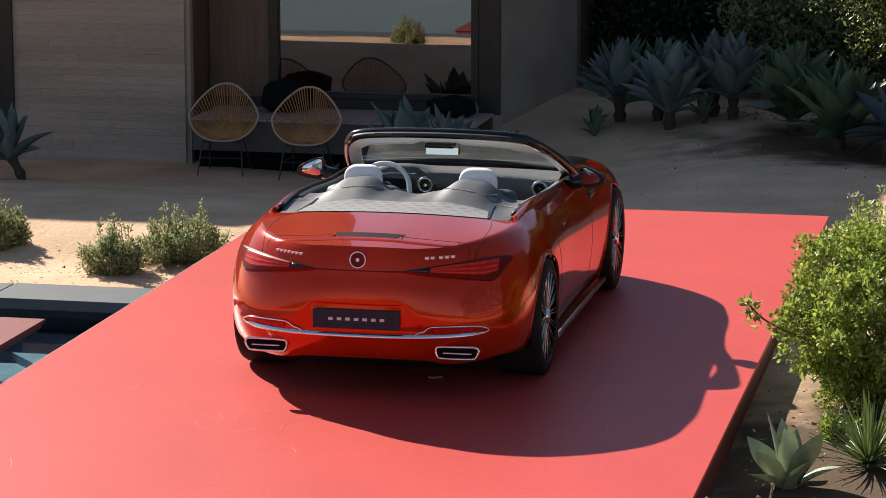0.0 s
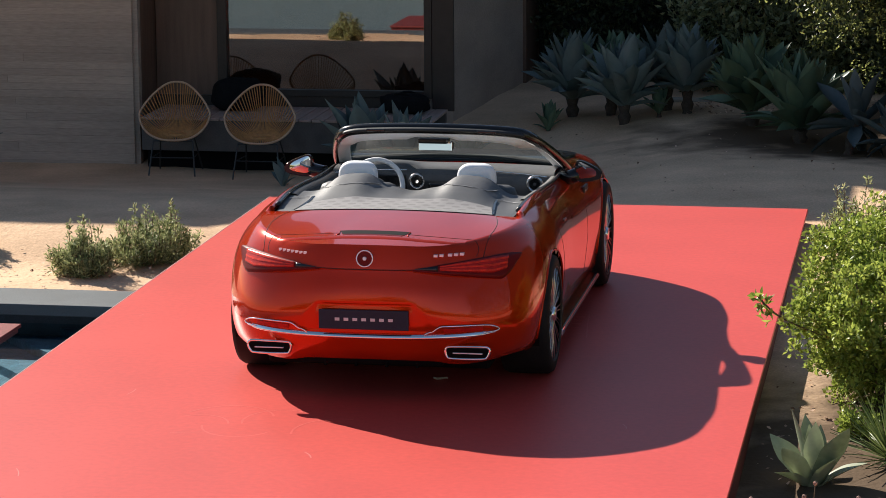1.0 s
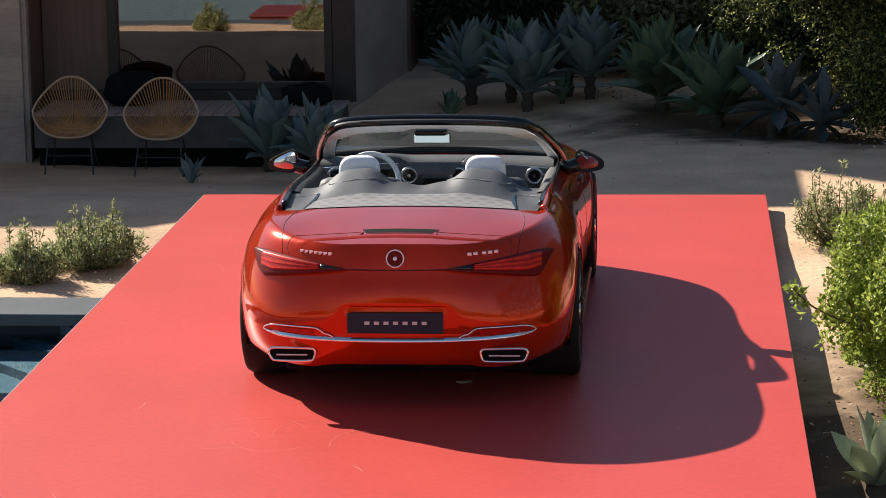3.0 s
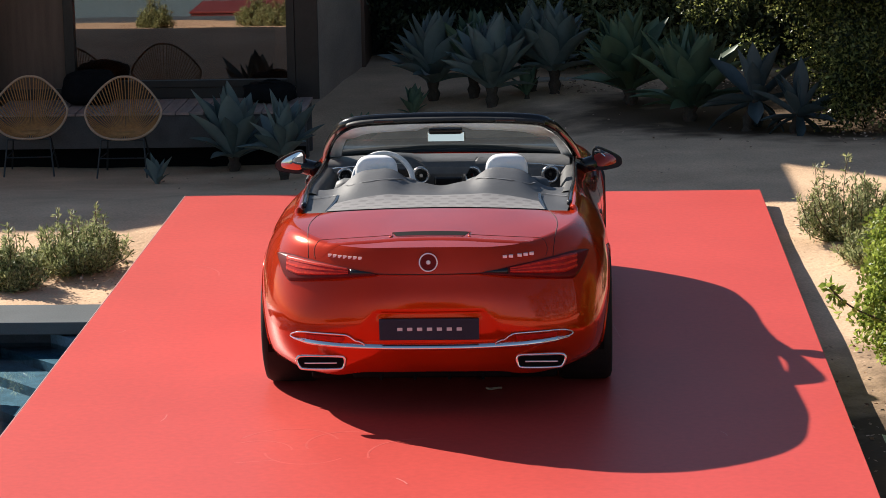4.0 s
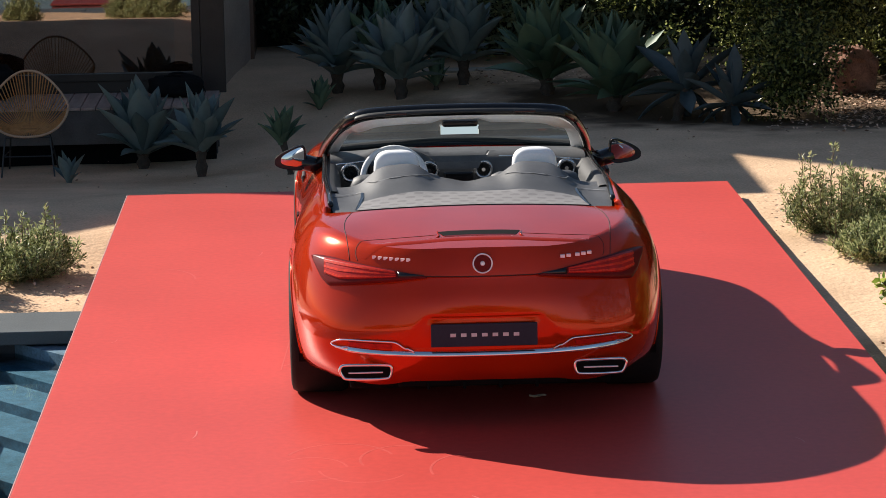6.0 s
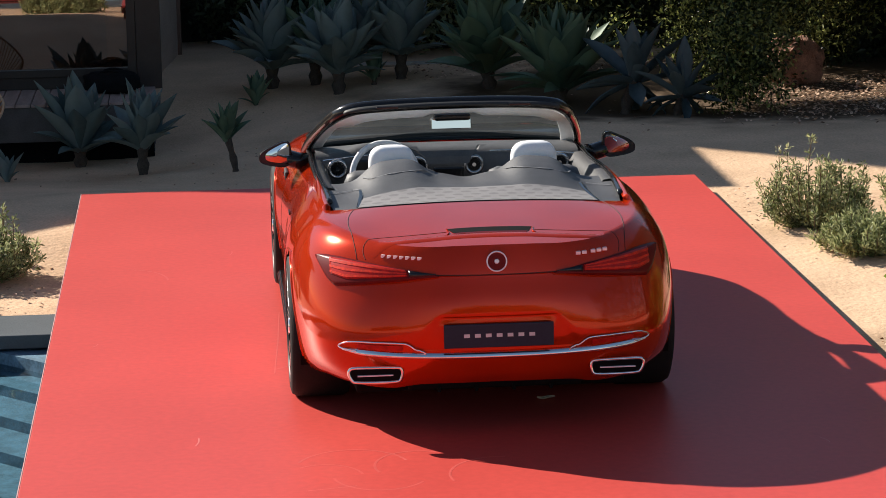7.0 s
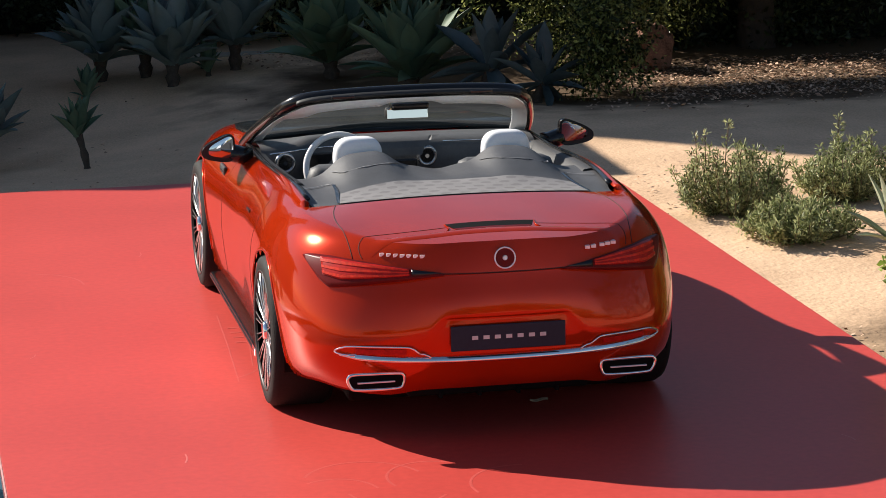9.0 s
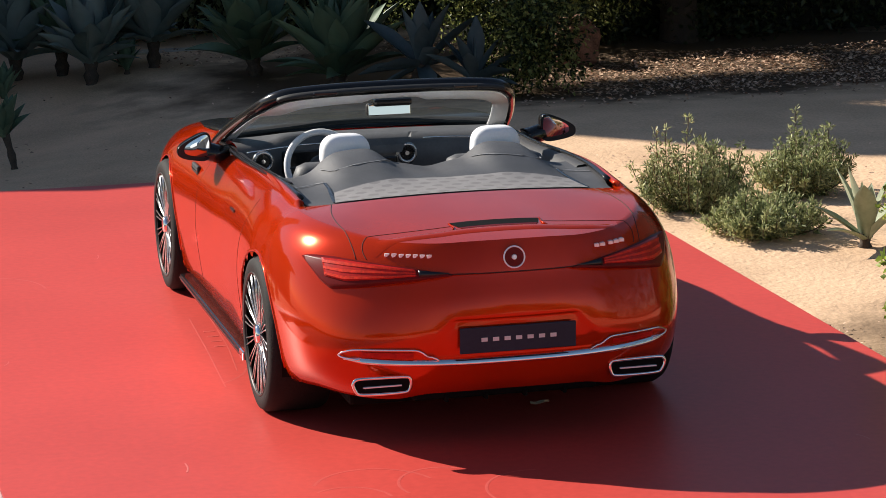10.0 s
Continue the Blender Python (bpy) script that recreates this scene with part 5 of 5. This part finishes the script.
build_agave(1.86, 11.10, 0.70, 0.12, 74, "green", "large sprawling green agave rosette", 8, lean=0.2, droop=1.5)
build_agave(2.36, 10.42, 0.54, 0.26, 20, "dark", "drooping blue-green agave under the tree", 9, lean=0.3, droop=2.9, least=-38)
build_agave(2.76, 10.07, 0.46, 0.16, 18, "dark", "drooping blue-green agave under the tree", 10, lean=0.3, droop=2.9, least=-34)
build_agave(-2.45, 10.86, 0.60, 0.12, 34, "blue", "pale blue agave with broad leaves before the deck", 11, droop=1.4)
build_agave(-1.88, 9.95, 0.50, 0.22, 32, "blue", "pale blue agave on a bare stem before the deck", 12, droop=1.3)
build_agave(-3.02, 9.75, 0.25, 0.0, 12, "blue", "young agave in bare soil", 13)
build_agave(-1.09, 9.52, 0.31, 0.25, 28, "green", "small green agave on a thin leaning stem", 14, lean=-0.3)
build_agave(-6.40, 9.2, 0.54, 0.14, 28, "blue", "blue agave leaning from the concrete wall", 15, lean=-0.5, droop=1.5)
build_agave(-5.96, 9.2, 0.48, 0.20, 24, "blue", "blue agave leaning from the concrete wall", 17, lean=-0.7, droop=1.5)
build_agave(2.56, -1.42, 0.38, 0.0, 15, "broad", "pale broad-leaved agave beside the stage", 18, droop=1.4)
build_agave(3.38, 3.12, 0.39, 0.06, 13, "broad", "sunlit pale green agave by the shrubs", 19, droop=1.35)


def leaf_cloud(centres, spreads, per, length, width, seed, up=0.35, fold=0.25, outward=None):
    """Many small bent leaves scattered about the centres: vertices and faces."""
    rng = np.random.default_rng(seed)
    c = np.repeat(np.asarray(centres, float), per, axis=0)
    s = np.repeat(np.asarray(spreads, float), per, axis=0)
    n = len(c)
    off = rng.normal(size=(n, 3))
    off /= np.linalg.norm(off, axis=1)[:, None]
    p = c + off * (rng.random(n) ** 0.5)[:, None] * s
    d = off * 0.8 + rng.normal(size=(n, 3)) * 0.55
    d[:, 2] += up
    d /= np.linalg.norm(d, axis=1)[:, None]
    side = np.cross(d, rng.normal(size=(n, 3)))
    side /= np.linalg.norm(side, axis=1)[:, None]
    nor = np.cross(side, d)
    ln = length * rng.uniform(0.6, 1.25, n)[:, None]
    wd = width * rng.uniform(0.7, 1.2, n)[:, None]
    a = p
    b = p + d * ln * 0.55 + side * wd * 0.5 + nor * wd * fold
    e = p + d * ln
    f = p + d * ln * 0.55 - side * wd * 0.5 + nor * wd * fold
    verts = np.stack([a, b, e, f], 1).reshape(-1, 3)
    base = np.arange(n) * 4
    faces = np.concatenate([np.stack([base, base + 1, base + 2], 1), np.stack([base, base + 2, base + 3], 1)])
    return verts, faces


def cloud_mesh(name, verts, faces, mat):
    me = bpy.data.meshes.new(name)
    me.vertices.add(len(verts))
    me.vertices.foreach_set("co", np.asarray(verts, np.float32).ravel())
    me.loops.add(len(faces) * 3)
    me.loops.foreach_set("vertex_index", np.asarray(faces, np.int32).ravel())
    me.polygons.add(len(faces))
    me.polygons.foreach_set("loop_start", np.arange(len(faces), dtype=np.int32) * 3)
    me.polygons.foreach_set("loop_total", np.full(len(faces), 3, np.int32))
    me.materials.append(mat)
    me.update()
    me.validate()
    return me


def lobed(n, radii, seed, shell=0.55, lumps=0.22):
    """Cluster centres in an uneven ellipsoid, mostly near its skin."""
    rng = np.random.default_rng(seed)
    d = rng.normal(size=(n, 3))
    d /= np.linalg.norm(d, axis=1)[:, None]
    r = shell + (1 - shell) * rng.random(n) ** 0.6
    bump = np.array([1 + lumps * noise.noise((v[0] * 2.1 + seed, v[1] * 2.1, v[2] * 2.1)) * 2 for v in d])
    return d * (r * bump)[:, None] * np.asarray(radii)


def build_bush():
    b = thing("bush", pose(3.0, 0.30, -0.22), "dense rounded bush with bright yellow-green leaves", "bush")
    c = lobed(1250, (0.64, 0.64, 0.60), 5, 0.5, 0.27) + np.array((0, 0, 0.53))
    c = c[c[:, 2] > 0.06]
    v, f = leaf_cloud(c, np.full((len(c), 1), 0.050), 30, 0.037, 0.022, 6, up=0.4)
    child("crown", cloud_mesh("crown", v, f, BUSH_LEAF), b, label="rosettes of small yellow-green leaves", kind="stuff")
    rng = random.Random(3)
    stems = bmesh.new()
    for k in range(34):
        q = c[rng.randrange(len(c))]
        a = Vector((rng.uniform(-0.1, 0.1), rng.uniform(-0.25, 0.25), -0.05))
        e = Vector(q)
        tube(smooth_path([a, a.lerp(e, 0.5) + Vector((rng.uniform(-0.08, 0.08), rng.uniform(-0.08, 0.08), 0.05)), e], 4), [0.016 - 0.0013 * i for i in range(9)], 6, bm=stems)
    tagged(part("branchwork", stems, TWIG, b, smooth=True), kind="stuff")
    tw = [Vector((-0.42, -0.20, 0.46)), Vector((-0.60, -0.25, 0.54)), Vector((-0.74, -0.28, 0.62)), Vector((-0.84, -0.28, 0.72))]
    twig = part("twig", tube(smooth_path(tw, 4), 0.006, 6), TWIG, b, "bare twig with a few leaves")
    tc = [p + Vector((rng.uniform(-0.05, 0.05), rng.uniform(-0.05, 0.05), rng.uniform(-0.05, 0.06))) for p in smooth_path(tw, 4) for _ in range(3)]
    v, f = leaf_cloud(tc, np.full((len(tc), 1), 0.02), 3, 0.06, 0.032, 9, up=0.1)
    child("twig_leaves", cloud_mesh("twig_leaves", v, f, BUSH_LEAF), twig, kind="stuff")
    return b


build_bush()


def build_shrub(x, y, rx, ry, h, seed, label):
    """A low shrub of upright sprigs set with narrow leaves."""
    rng = random.Random(seed)
    s = thing("shrub", pose(x, y, ground_z(x, y) - 0.01), label, "shrub", "grey-green shrubs")
    stems = bmesh.new()
    centres = []
    for k in range(105):
        a, r = rng.uniform(0, math.tau), rng.random() ** 0.5
        tall = h * (1.0 - 0.62 * r * r) * rng.choice((0.6, 0.7, 0.75, 0.8, 0.85, 0.9, 0.95, 1.0, 1.3)) * rng.uniform(0.9, 1.1)
        base = Vector((rx * 0.30 * r * math.cos(a), ry * 0.30 * r * math.sin(a), 0))
        tip = Vector((rx * r * math.cos(a), ry * r * math.sin(a), tall))
        mid = base.lerp(tip, 0.55) + Vector((0.12 * rx * math.cos(a), 0.12 * ry * math.sin(a), -0.02 * h))
        path = smooth_path([base, mid, tip], 5)
        tube(path[::2], 0.0028, 4, bm=stems)
        for i, p in enumerate(path[1:]):
            for _ in range(2):
                centres.append(p + Vector((rng.gauss(0, 0.006), rng.gauss(0, 0.006), rng.gauss(0, 0.008))))
    tagged(part("branchwork", stems, TWIG, s), kind="stuff")
    v, f = leaf_cloud(centres, np.full((len(centres), 1), 0.018), 4, 0.042, 0.0125, seed, up=0.65)
    child("foliage", cloud_mesh("foliage", v, f, SHRUB_LEAF), s, label="narrow grey-green leaves", kind="stuff")
    return s


SHR = "low grey-green shrub with upright leafy sprigs in sand"
build_shrub(2.72, 4.40, 0.42, 0.36, 0.50, 31, SHR)
build_shrub(2.92, 3.60, 0.40, 0.34, 0.29, 32, "low spreading grey-green shrub on the sand")
build_shrub(3.63, 4.76, 0.38, 0.34, 0.43, 33, SHR)
build_shrub(-3.22, 3.95, 0.27, 0.25, 0.33, 35, SHR)
build_shrub(-2.82, 4.48, 0.40, 0.36, 0.38, 36, SHR)


def build_yucca(x, y, n, ln, seed):
    rng = random.Random(seed)
    yk = thing("yucca", pose(x, y, ground_z(x, y) - 0.01), "spiky green yucca clump with dry tips beside the bush", "yucca")
    verts, faces = [], []
    for k in range(n):
        az, el = rng.uniform(0, math.tau), math.radians(rng.uniform(12, 88))
        L = ln * rng.uniform(0.7, 1.1)
        d = Vector((math.cos(az) * math.cos(el), math.sin(az) * math.cos(el), math.sin(el)))
        s = Vector((-math.sin(az), math.cos(az), 0))
        w = 0.011
        b = len(verts)
        for t in (0, 0.4, 0.75, 1.0):
            p = d * L * t + Vector((0, 0, 0.05 - 0.05 * t * t * math.cos(el)))
            ww = w * (1 - t) ** 0.6 if t < 1 else 0.0005
            verts += [p - s * ww, p + Vector((0, 0, 0.004)), p + s * ww]
        for i in range(3):
            for j in range(2):
                q = b + i * 3 + j
                faces.append((q, q + 3, q + 4, q + 1))
    child("blade_tuft", raw_mesh("blade_tuft", verts, faces, YUCCA), yk, kind="stuff")
    part("crown_base", tube([(0, 0, -0.03), (0, 0, 0.07)], [0.05, 0.04], 8), AGAVE_DRY, yk)


def build_low_clump(x, y, r, h, n, seed):
    b = thing("low_bush", pose(x, y, ground_z(x, y) - 0.02), "small yellow-green seedling bush in dark soil", "bush")
    c = lobed(n, (r, r, h), seed, 0.3, 0.35) + np.array((0, 0, h * 0.9))
    c = c[c[:, 2] > 0.02]
    v, f = leaf_cloud(c, np.full((len(c), 1), 0.045), 16, 0.038, 0.023, seed, up=0.4)
    child("crown", cloud_mesh("crown", v, f, BUSH_LEAF), b, label="small yellow-green leaves", kind="stuff")
    stems = bmesh.new()
    for k in range(8):
        tube([(0, 0, -0.03), tuple(c[k * 7 % len(c)])], 0.006, 5, bm=stems)
    tagged(part("branchwork", stems, TWIG, b), kind="stuff")


build_low_clump(2.78, -0.45, 0.13, 0.11, 50, 71)
build_low_clump(3.42, 1.92, 0.12, 0.10, 40, 73)
build_low_clump(3.15, -0.62, 0.22, 0.14, 90, 72)
build_shrub(-4.42, 4.65, 0.24, 0.23, 0.30, 37, SHR)
build_yucca(2.98, -0.98, 170, 0.42, 2)


def build_tree(x, y, height, crown, radii, n, per, seed, label, mat, leaf=0.075, shell=0.35, skirts=()):
    """A tapered trunk with limbs and a crown of leaf clusters."""
    rng = random.Random(seed)
    t = thing("tree", pose(x, y, ground_z(x, y) - 0.05), label, "tree")
    crown = Vector(crown)
    fork = Vector((crown.x * 0.35, crown.y * 0.35, height * 0.55))
    trunk = part("trunk", tube(smooth_path([(0, 0, 0), fork * 0.5 + Vector((0.1, 0.05, 0)), fork], 5), [0.20 - 0.008 * i for i in range(11)], 12), BARK, t, "grey-brown forked trunk", smooth=True)
    for k in range(9):
        d = Vector(lobed(1, radii, seed * 7 + k, 0.7)[0])
        tip = crown + d * 0.85
        mid = fork.lerp(tip, 0.5) + Vector((rng.uniform(-0.3, 0.3), rng.uniform(-0.3, 0.3), 0.2))
        part("limb", tube(smooth_path([fork, mid, tip], 5), [0.10 - 0.0085 * i for i in range(11)], 8), BARK, trunk, smooth=True)
    c = lobed(n, radii, seed, shell, 0.42) + np.array(crown)
    for at, rad, share in skirts:
        c = np.concatenate([c, lobed(int(n * share), rad, seed + 3, 0.2, 0.3) + np.array(at)])
    c = c[c[:, 2] > np.array([0.20 + 0.35 * noise.noise((p[0] * 1.3, p[1] * 1.3, 7.0)) for p in c])]
    # a gap in the crown that lets the sun down onto the litter
    reach = c[:, 2:3] / SUN.z
    foot = c[:, :2] + np.array((x, y)) - reach * np.array((SUN.x, SUN.y))
    open_gap = (np.abs(foot[:, 0] - 5.1) < 1.45) & (np.abs(foot[:, 1] - 11.1) < 0.58)
    c = c[~open_gap]
    v, f = leaf_cloud(c, np.full((len(c), 1), leaf * 3.9), per, leaf, leaf * 0.5, seed + 1, up=-0.1)
    child("crown", cloud_mesh("crown", v, f, mat), t, label="many small dark green leaves", kind="stuff")
    return t


build_tree(5.6, 12.9, 3.0, (-0.9, -0.75, 2.05), (2.7, 1.45, 1.75), 2700, 80, 42, "low spreading tree with glossy small leaves over fallen litter", TREE_LEAF, leaf=0.050, shell=0.3, skirts=(((-2.35, -1.75, 0.85), (0.75, 0.6, 0.85), 0.03), ((-1.9, -1.95, 1.62), (0.95, 0.5, 0.42), 0.16), ((-2.25, -2.75, 0.5), (0.42, 0.42, 0.55), 0.04), ((-2.0, -2.1, 1.25), (0.6, 0.5, 0.6), 0.08), ((-2.9, -1.9, 1.95), (0.66, 0.55, 0.7), 0.13)))


def build_hedge(x0, x1, y0, y1, h, n, seed, mat, label, leaf=0.09, core=0.9):
    rng = np.random.default_rng(seed)
    c = rng.random((n, 3)) * np.array((x1 - x0, y1 - y0, h)) + np.array((x0, y0, 0.0))
    c[:, 2] += np.array([0.25 * noise.noise((p[0], p[1], seed)) for p in c])
    v, f = leaf_cloud(c, np.full((n, 1), leaf * 1.8), 14, leaf, leaf * 0.5, seed)
    hd = thing("hedge", pose(0, 0, -0.2), label, "hedge")
    child("foliage", cloud_mesh("foliage", v, f, mat), hd, kind="stuff")
    # plain dark box in place of the shade deep among the leaves
    part("inner_mass", box(x0 + 0.1, x1 - 0.1, (y0 + y1) / 2 + 0.1, y1 - 0.1, -0.3, h * core), FOLIAGE_CORE, hd, "solid near-black core standing in for shade inside the foliage")


SCRUB = leafy("olive_scrub_leaf", (0.10, 0.12, 0.05), (0.32, 0.34, 0.18), rough=0.4, through_light=0.25, random_step=0.7)
FOLIAGE_CORE = material("dark_foliage_core", (0.018, 0.018, 0.012), rough=0.95, vary=0.5, scale=6, bump=0.8)
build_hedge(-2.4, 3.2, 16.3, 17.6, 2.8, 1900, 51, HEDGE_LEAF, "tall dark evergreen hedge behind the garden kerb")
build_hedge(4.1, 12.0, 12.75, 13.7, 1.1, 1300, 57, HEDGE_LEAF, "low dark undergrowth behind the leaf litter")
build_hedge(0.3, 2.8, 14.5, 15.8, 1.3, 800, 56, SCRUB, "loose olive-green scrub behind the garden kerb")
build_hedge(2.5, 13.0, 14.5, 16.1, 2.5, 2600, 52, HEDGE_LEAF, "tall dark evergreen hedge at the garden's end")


# ---- litter, stones ----
def scatter_leaves(name, boxes, count, seed, length, mat, label):
    """Small dry leaves lying nearly flat on the ground."""
    rng = np.random.default_rng(seed)
    verts, faces = [], []
    for x0, x1, y0, y1, share in boxes:
        for _ in range(int(count * share)):
            x, y = rng.uniform(x0, x1), min(max(rng.normal((y0 + y1) / 2, (y1 - y0) / 3.2), y0), y1)
            p = Vector((x, y, ground_z(x, y) + 0.012 + 0.03 * rng.random()))
            a, ln = rng.uniform(0, math.tau), length * rng.uniform(0.5, 1.3)
            d = Vector((math.cos(a), math.sin(a), rng.normal(0, 0.25))) * ln
            w = Vector((-math.sin(a), math.cos(a), rng.normal(0, 0.25))) * ln * 0.28
            k = len(verts)
            verts += [p, p + d * 0.5 + w, p + d, p + d * 0.5 - w + Vector((0, 0, 0.2 * ln * rng.random()))]
            faces += [(k, k + 1, k + 2), (k, k + 2, k + 3)]
    ob = new(name, cloud_mesh(name, np.array(verts), np.array(faces), mat))
    return tagged(ob, label, "leaf litter", kind="stuff")


scatter_leaves("leaf_litter", [(3.6, 8.5, 9.7, 12.0, 0.86), (3.0, 8.0, 8.8, 10.0, 0.06), (0.6, 4.0, 12.8, 14.0, 0.08)], 12000, 61, 0.04, DRY_LEAF, "brown fallen leaves under the tree")
scatter_leaves("soil_debris", [(2.3, 5.5, 3.4, 6.4, 0.22), (-5.0, -2.4, 3.4, 4.6, 0.22), (-3.0, 2.5, 7.5, 12.5, 0.12), (2.25, 4.2, -2.6, 1.4, 0.40)], 1700, 62, 0.032, DRY_LEAF, "scattered dry leaf bits on the sand")


def build_dry_flowers():
    rng = random.Random(5)
    d = thing("seed_stems", pose(2.32, -3.3, -0.31), "dry brown seed heads on thin stems beside the stage", "dry flowers")
    for k in range(14):
        x, y = rng.uniform(-0.06, 0.5), rng.uniform(-0.35, 0.3)
        h = rng.uniform(0.42, 0.58)
        tip = (x + rng.uniform(-0.22, 0.05), y + rng.uniform(-0.06, 0.06), h)
        st = part("stem", tube([(x, y, -0.02), tip], 0.0025, 4), TWIG, d)
        bm = bmesh.new()
        bmesh.ops.create_icosphere(bm, subdivisions=1, radius=0.013, matrix=Matrix.Translation(tip))
        part("seed_head", bm, DRY_HEAD, st)


DRY_HEAD = material("pinkish_seed_head", (0.36, 0.20, 0.15), rough=0.9, vary=0.4, scale=90)
build_dry_flowers()


DRY_SCRUB = leafy("sunlit_dry_scrub_leaf", (0.22, 0.20, 0.05), (0.58, 0.48, 0.17), rough=0.6, through_light=0.2, random_step=0.7)


def build_scrub_belt():
    """A long belt of sunlit chaparral behind the camera, with an uneven skyline."""
    rng = np.random.default_rng(53)
    n = 5200
    x = rng.uniform(-46, 46, n)
    y = rng.uniform(-37.5, -33.0, n)
    low = lambda a: 1 - 0.62 * smoothstep(-24, -19, a) * smoothstep(-3, -8, a)
    top = np.array([(3.1 + 1.3 * noise.noise((a * 0.16, 1.7, 0)) + 0.9 * noise.noise((a * 0.55, 5.1, 0))) * low(a) for a in x])
    z = top * rng.random(n) ** 0.7
    v, f = leaf_cloud(np.stack([x, y, z], 1), np.full((n, 1), 0.42), 16, 0.26, 0.15, 53)
    belt = thing("scrub_belt", pose(0, 0, -0.3), "long belt of sunlit olive chaparral with an uneven top", "scrub")
    child("foliage", cloud_mesh("foliage", v, f, DRY_SCRUB), belt, kind="stuff")
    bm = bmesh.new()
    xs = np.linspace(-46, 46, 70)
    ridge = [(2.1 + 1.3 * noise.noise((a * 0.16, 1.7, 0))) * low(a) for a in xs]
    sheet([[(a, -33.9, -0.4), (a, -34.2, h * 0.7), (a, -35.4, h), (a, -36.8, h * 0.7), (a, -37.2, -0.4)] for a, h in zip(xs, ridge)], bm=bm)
    # dark shell paints the shaded depth of the belt
    part("inner_mass", bm, FOLIAGE_CORE, belt, "solid near-black core standing in for shade inside the foliage")


build_scrub_belt()
build_hedge(3.0, 16.0, 16.5, 19.0, 6.0, 2600, 54, HEDGE_LEAF, "tall dark evergreen trees closing the garden")
# added out of view: blocks low sky mirrored in stage and car
build_hedge(-34.0, 34.0, 30.0, 33.0, 9.0, 5000, 58, HEDGE_LEAF, "unseen far tree belt added to darken reflections on stage and lid", leaf=0.20, core=0.95)
# added out of view to deepen the shade on the garden's right
build_hedge(14.0, 16.5, -14.0, 16.3, 9.0, 3000, 59, HEDGE_LEAF, "unseen tall dark trees added in the east to cut sky light", leaf=0.2)
# sun blocker added behind the roof; its height sets how much crown is shaded
build_hedge(-5.4, -3.2, 17.7, 19.3, 5.9, 1200, 60, HEDGE_LEAF, "unseen dark trees added behind the house to shade the tree's low crown", leaf=0.12, core=0.97)
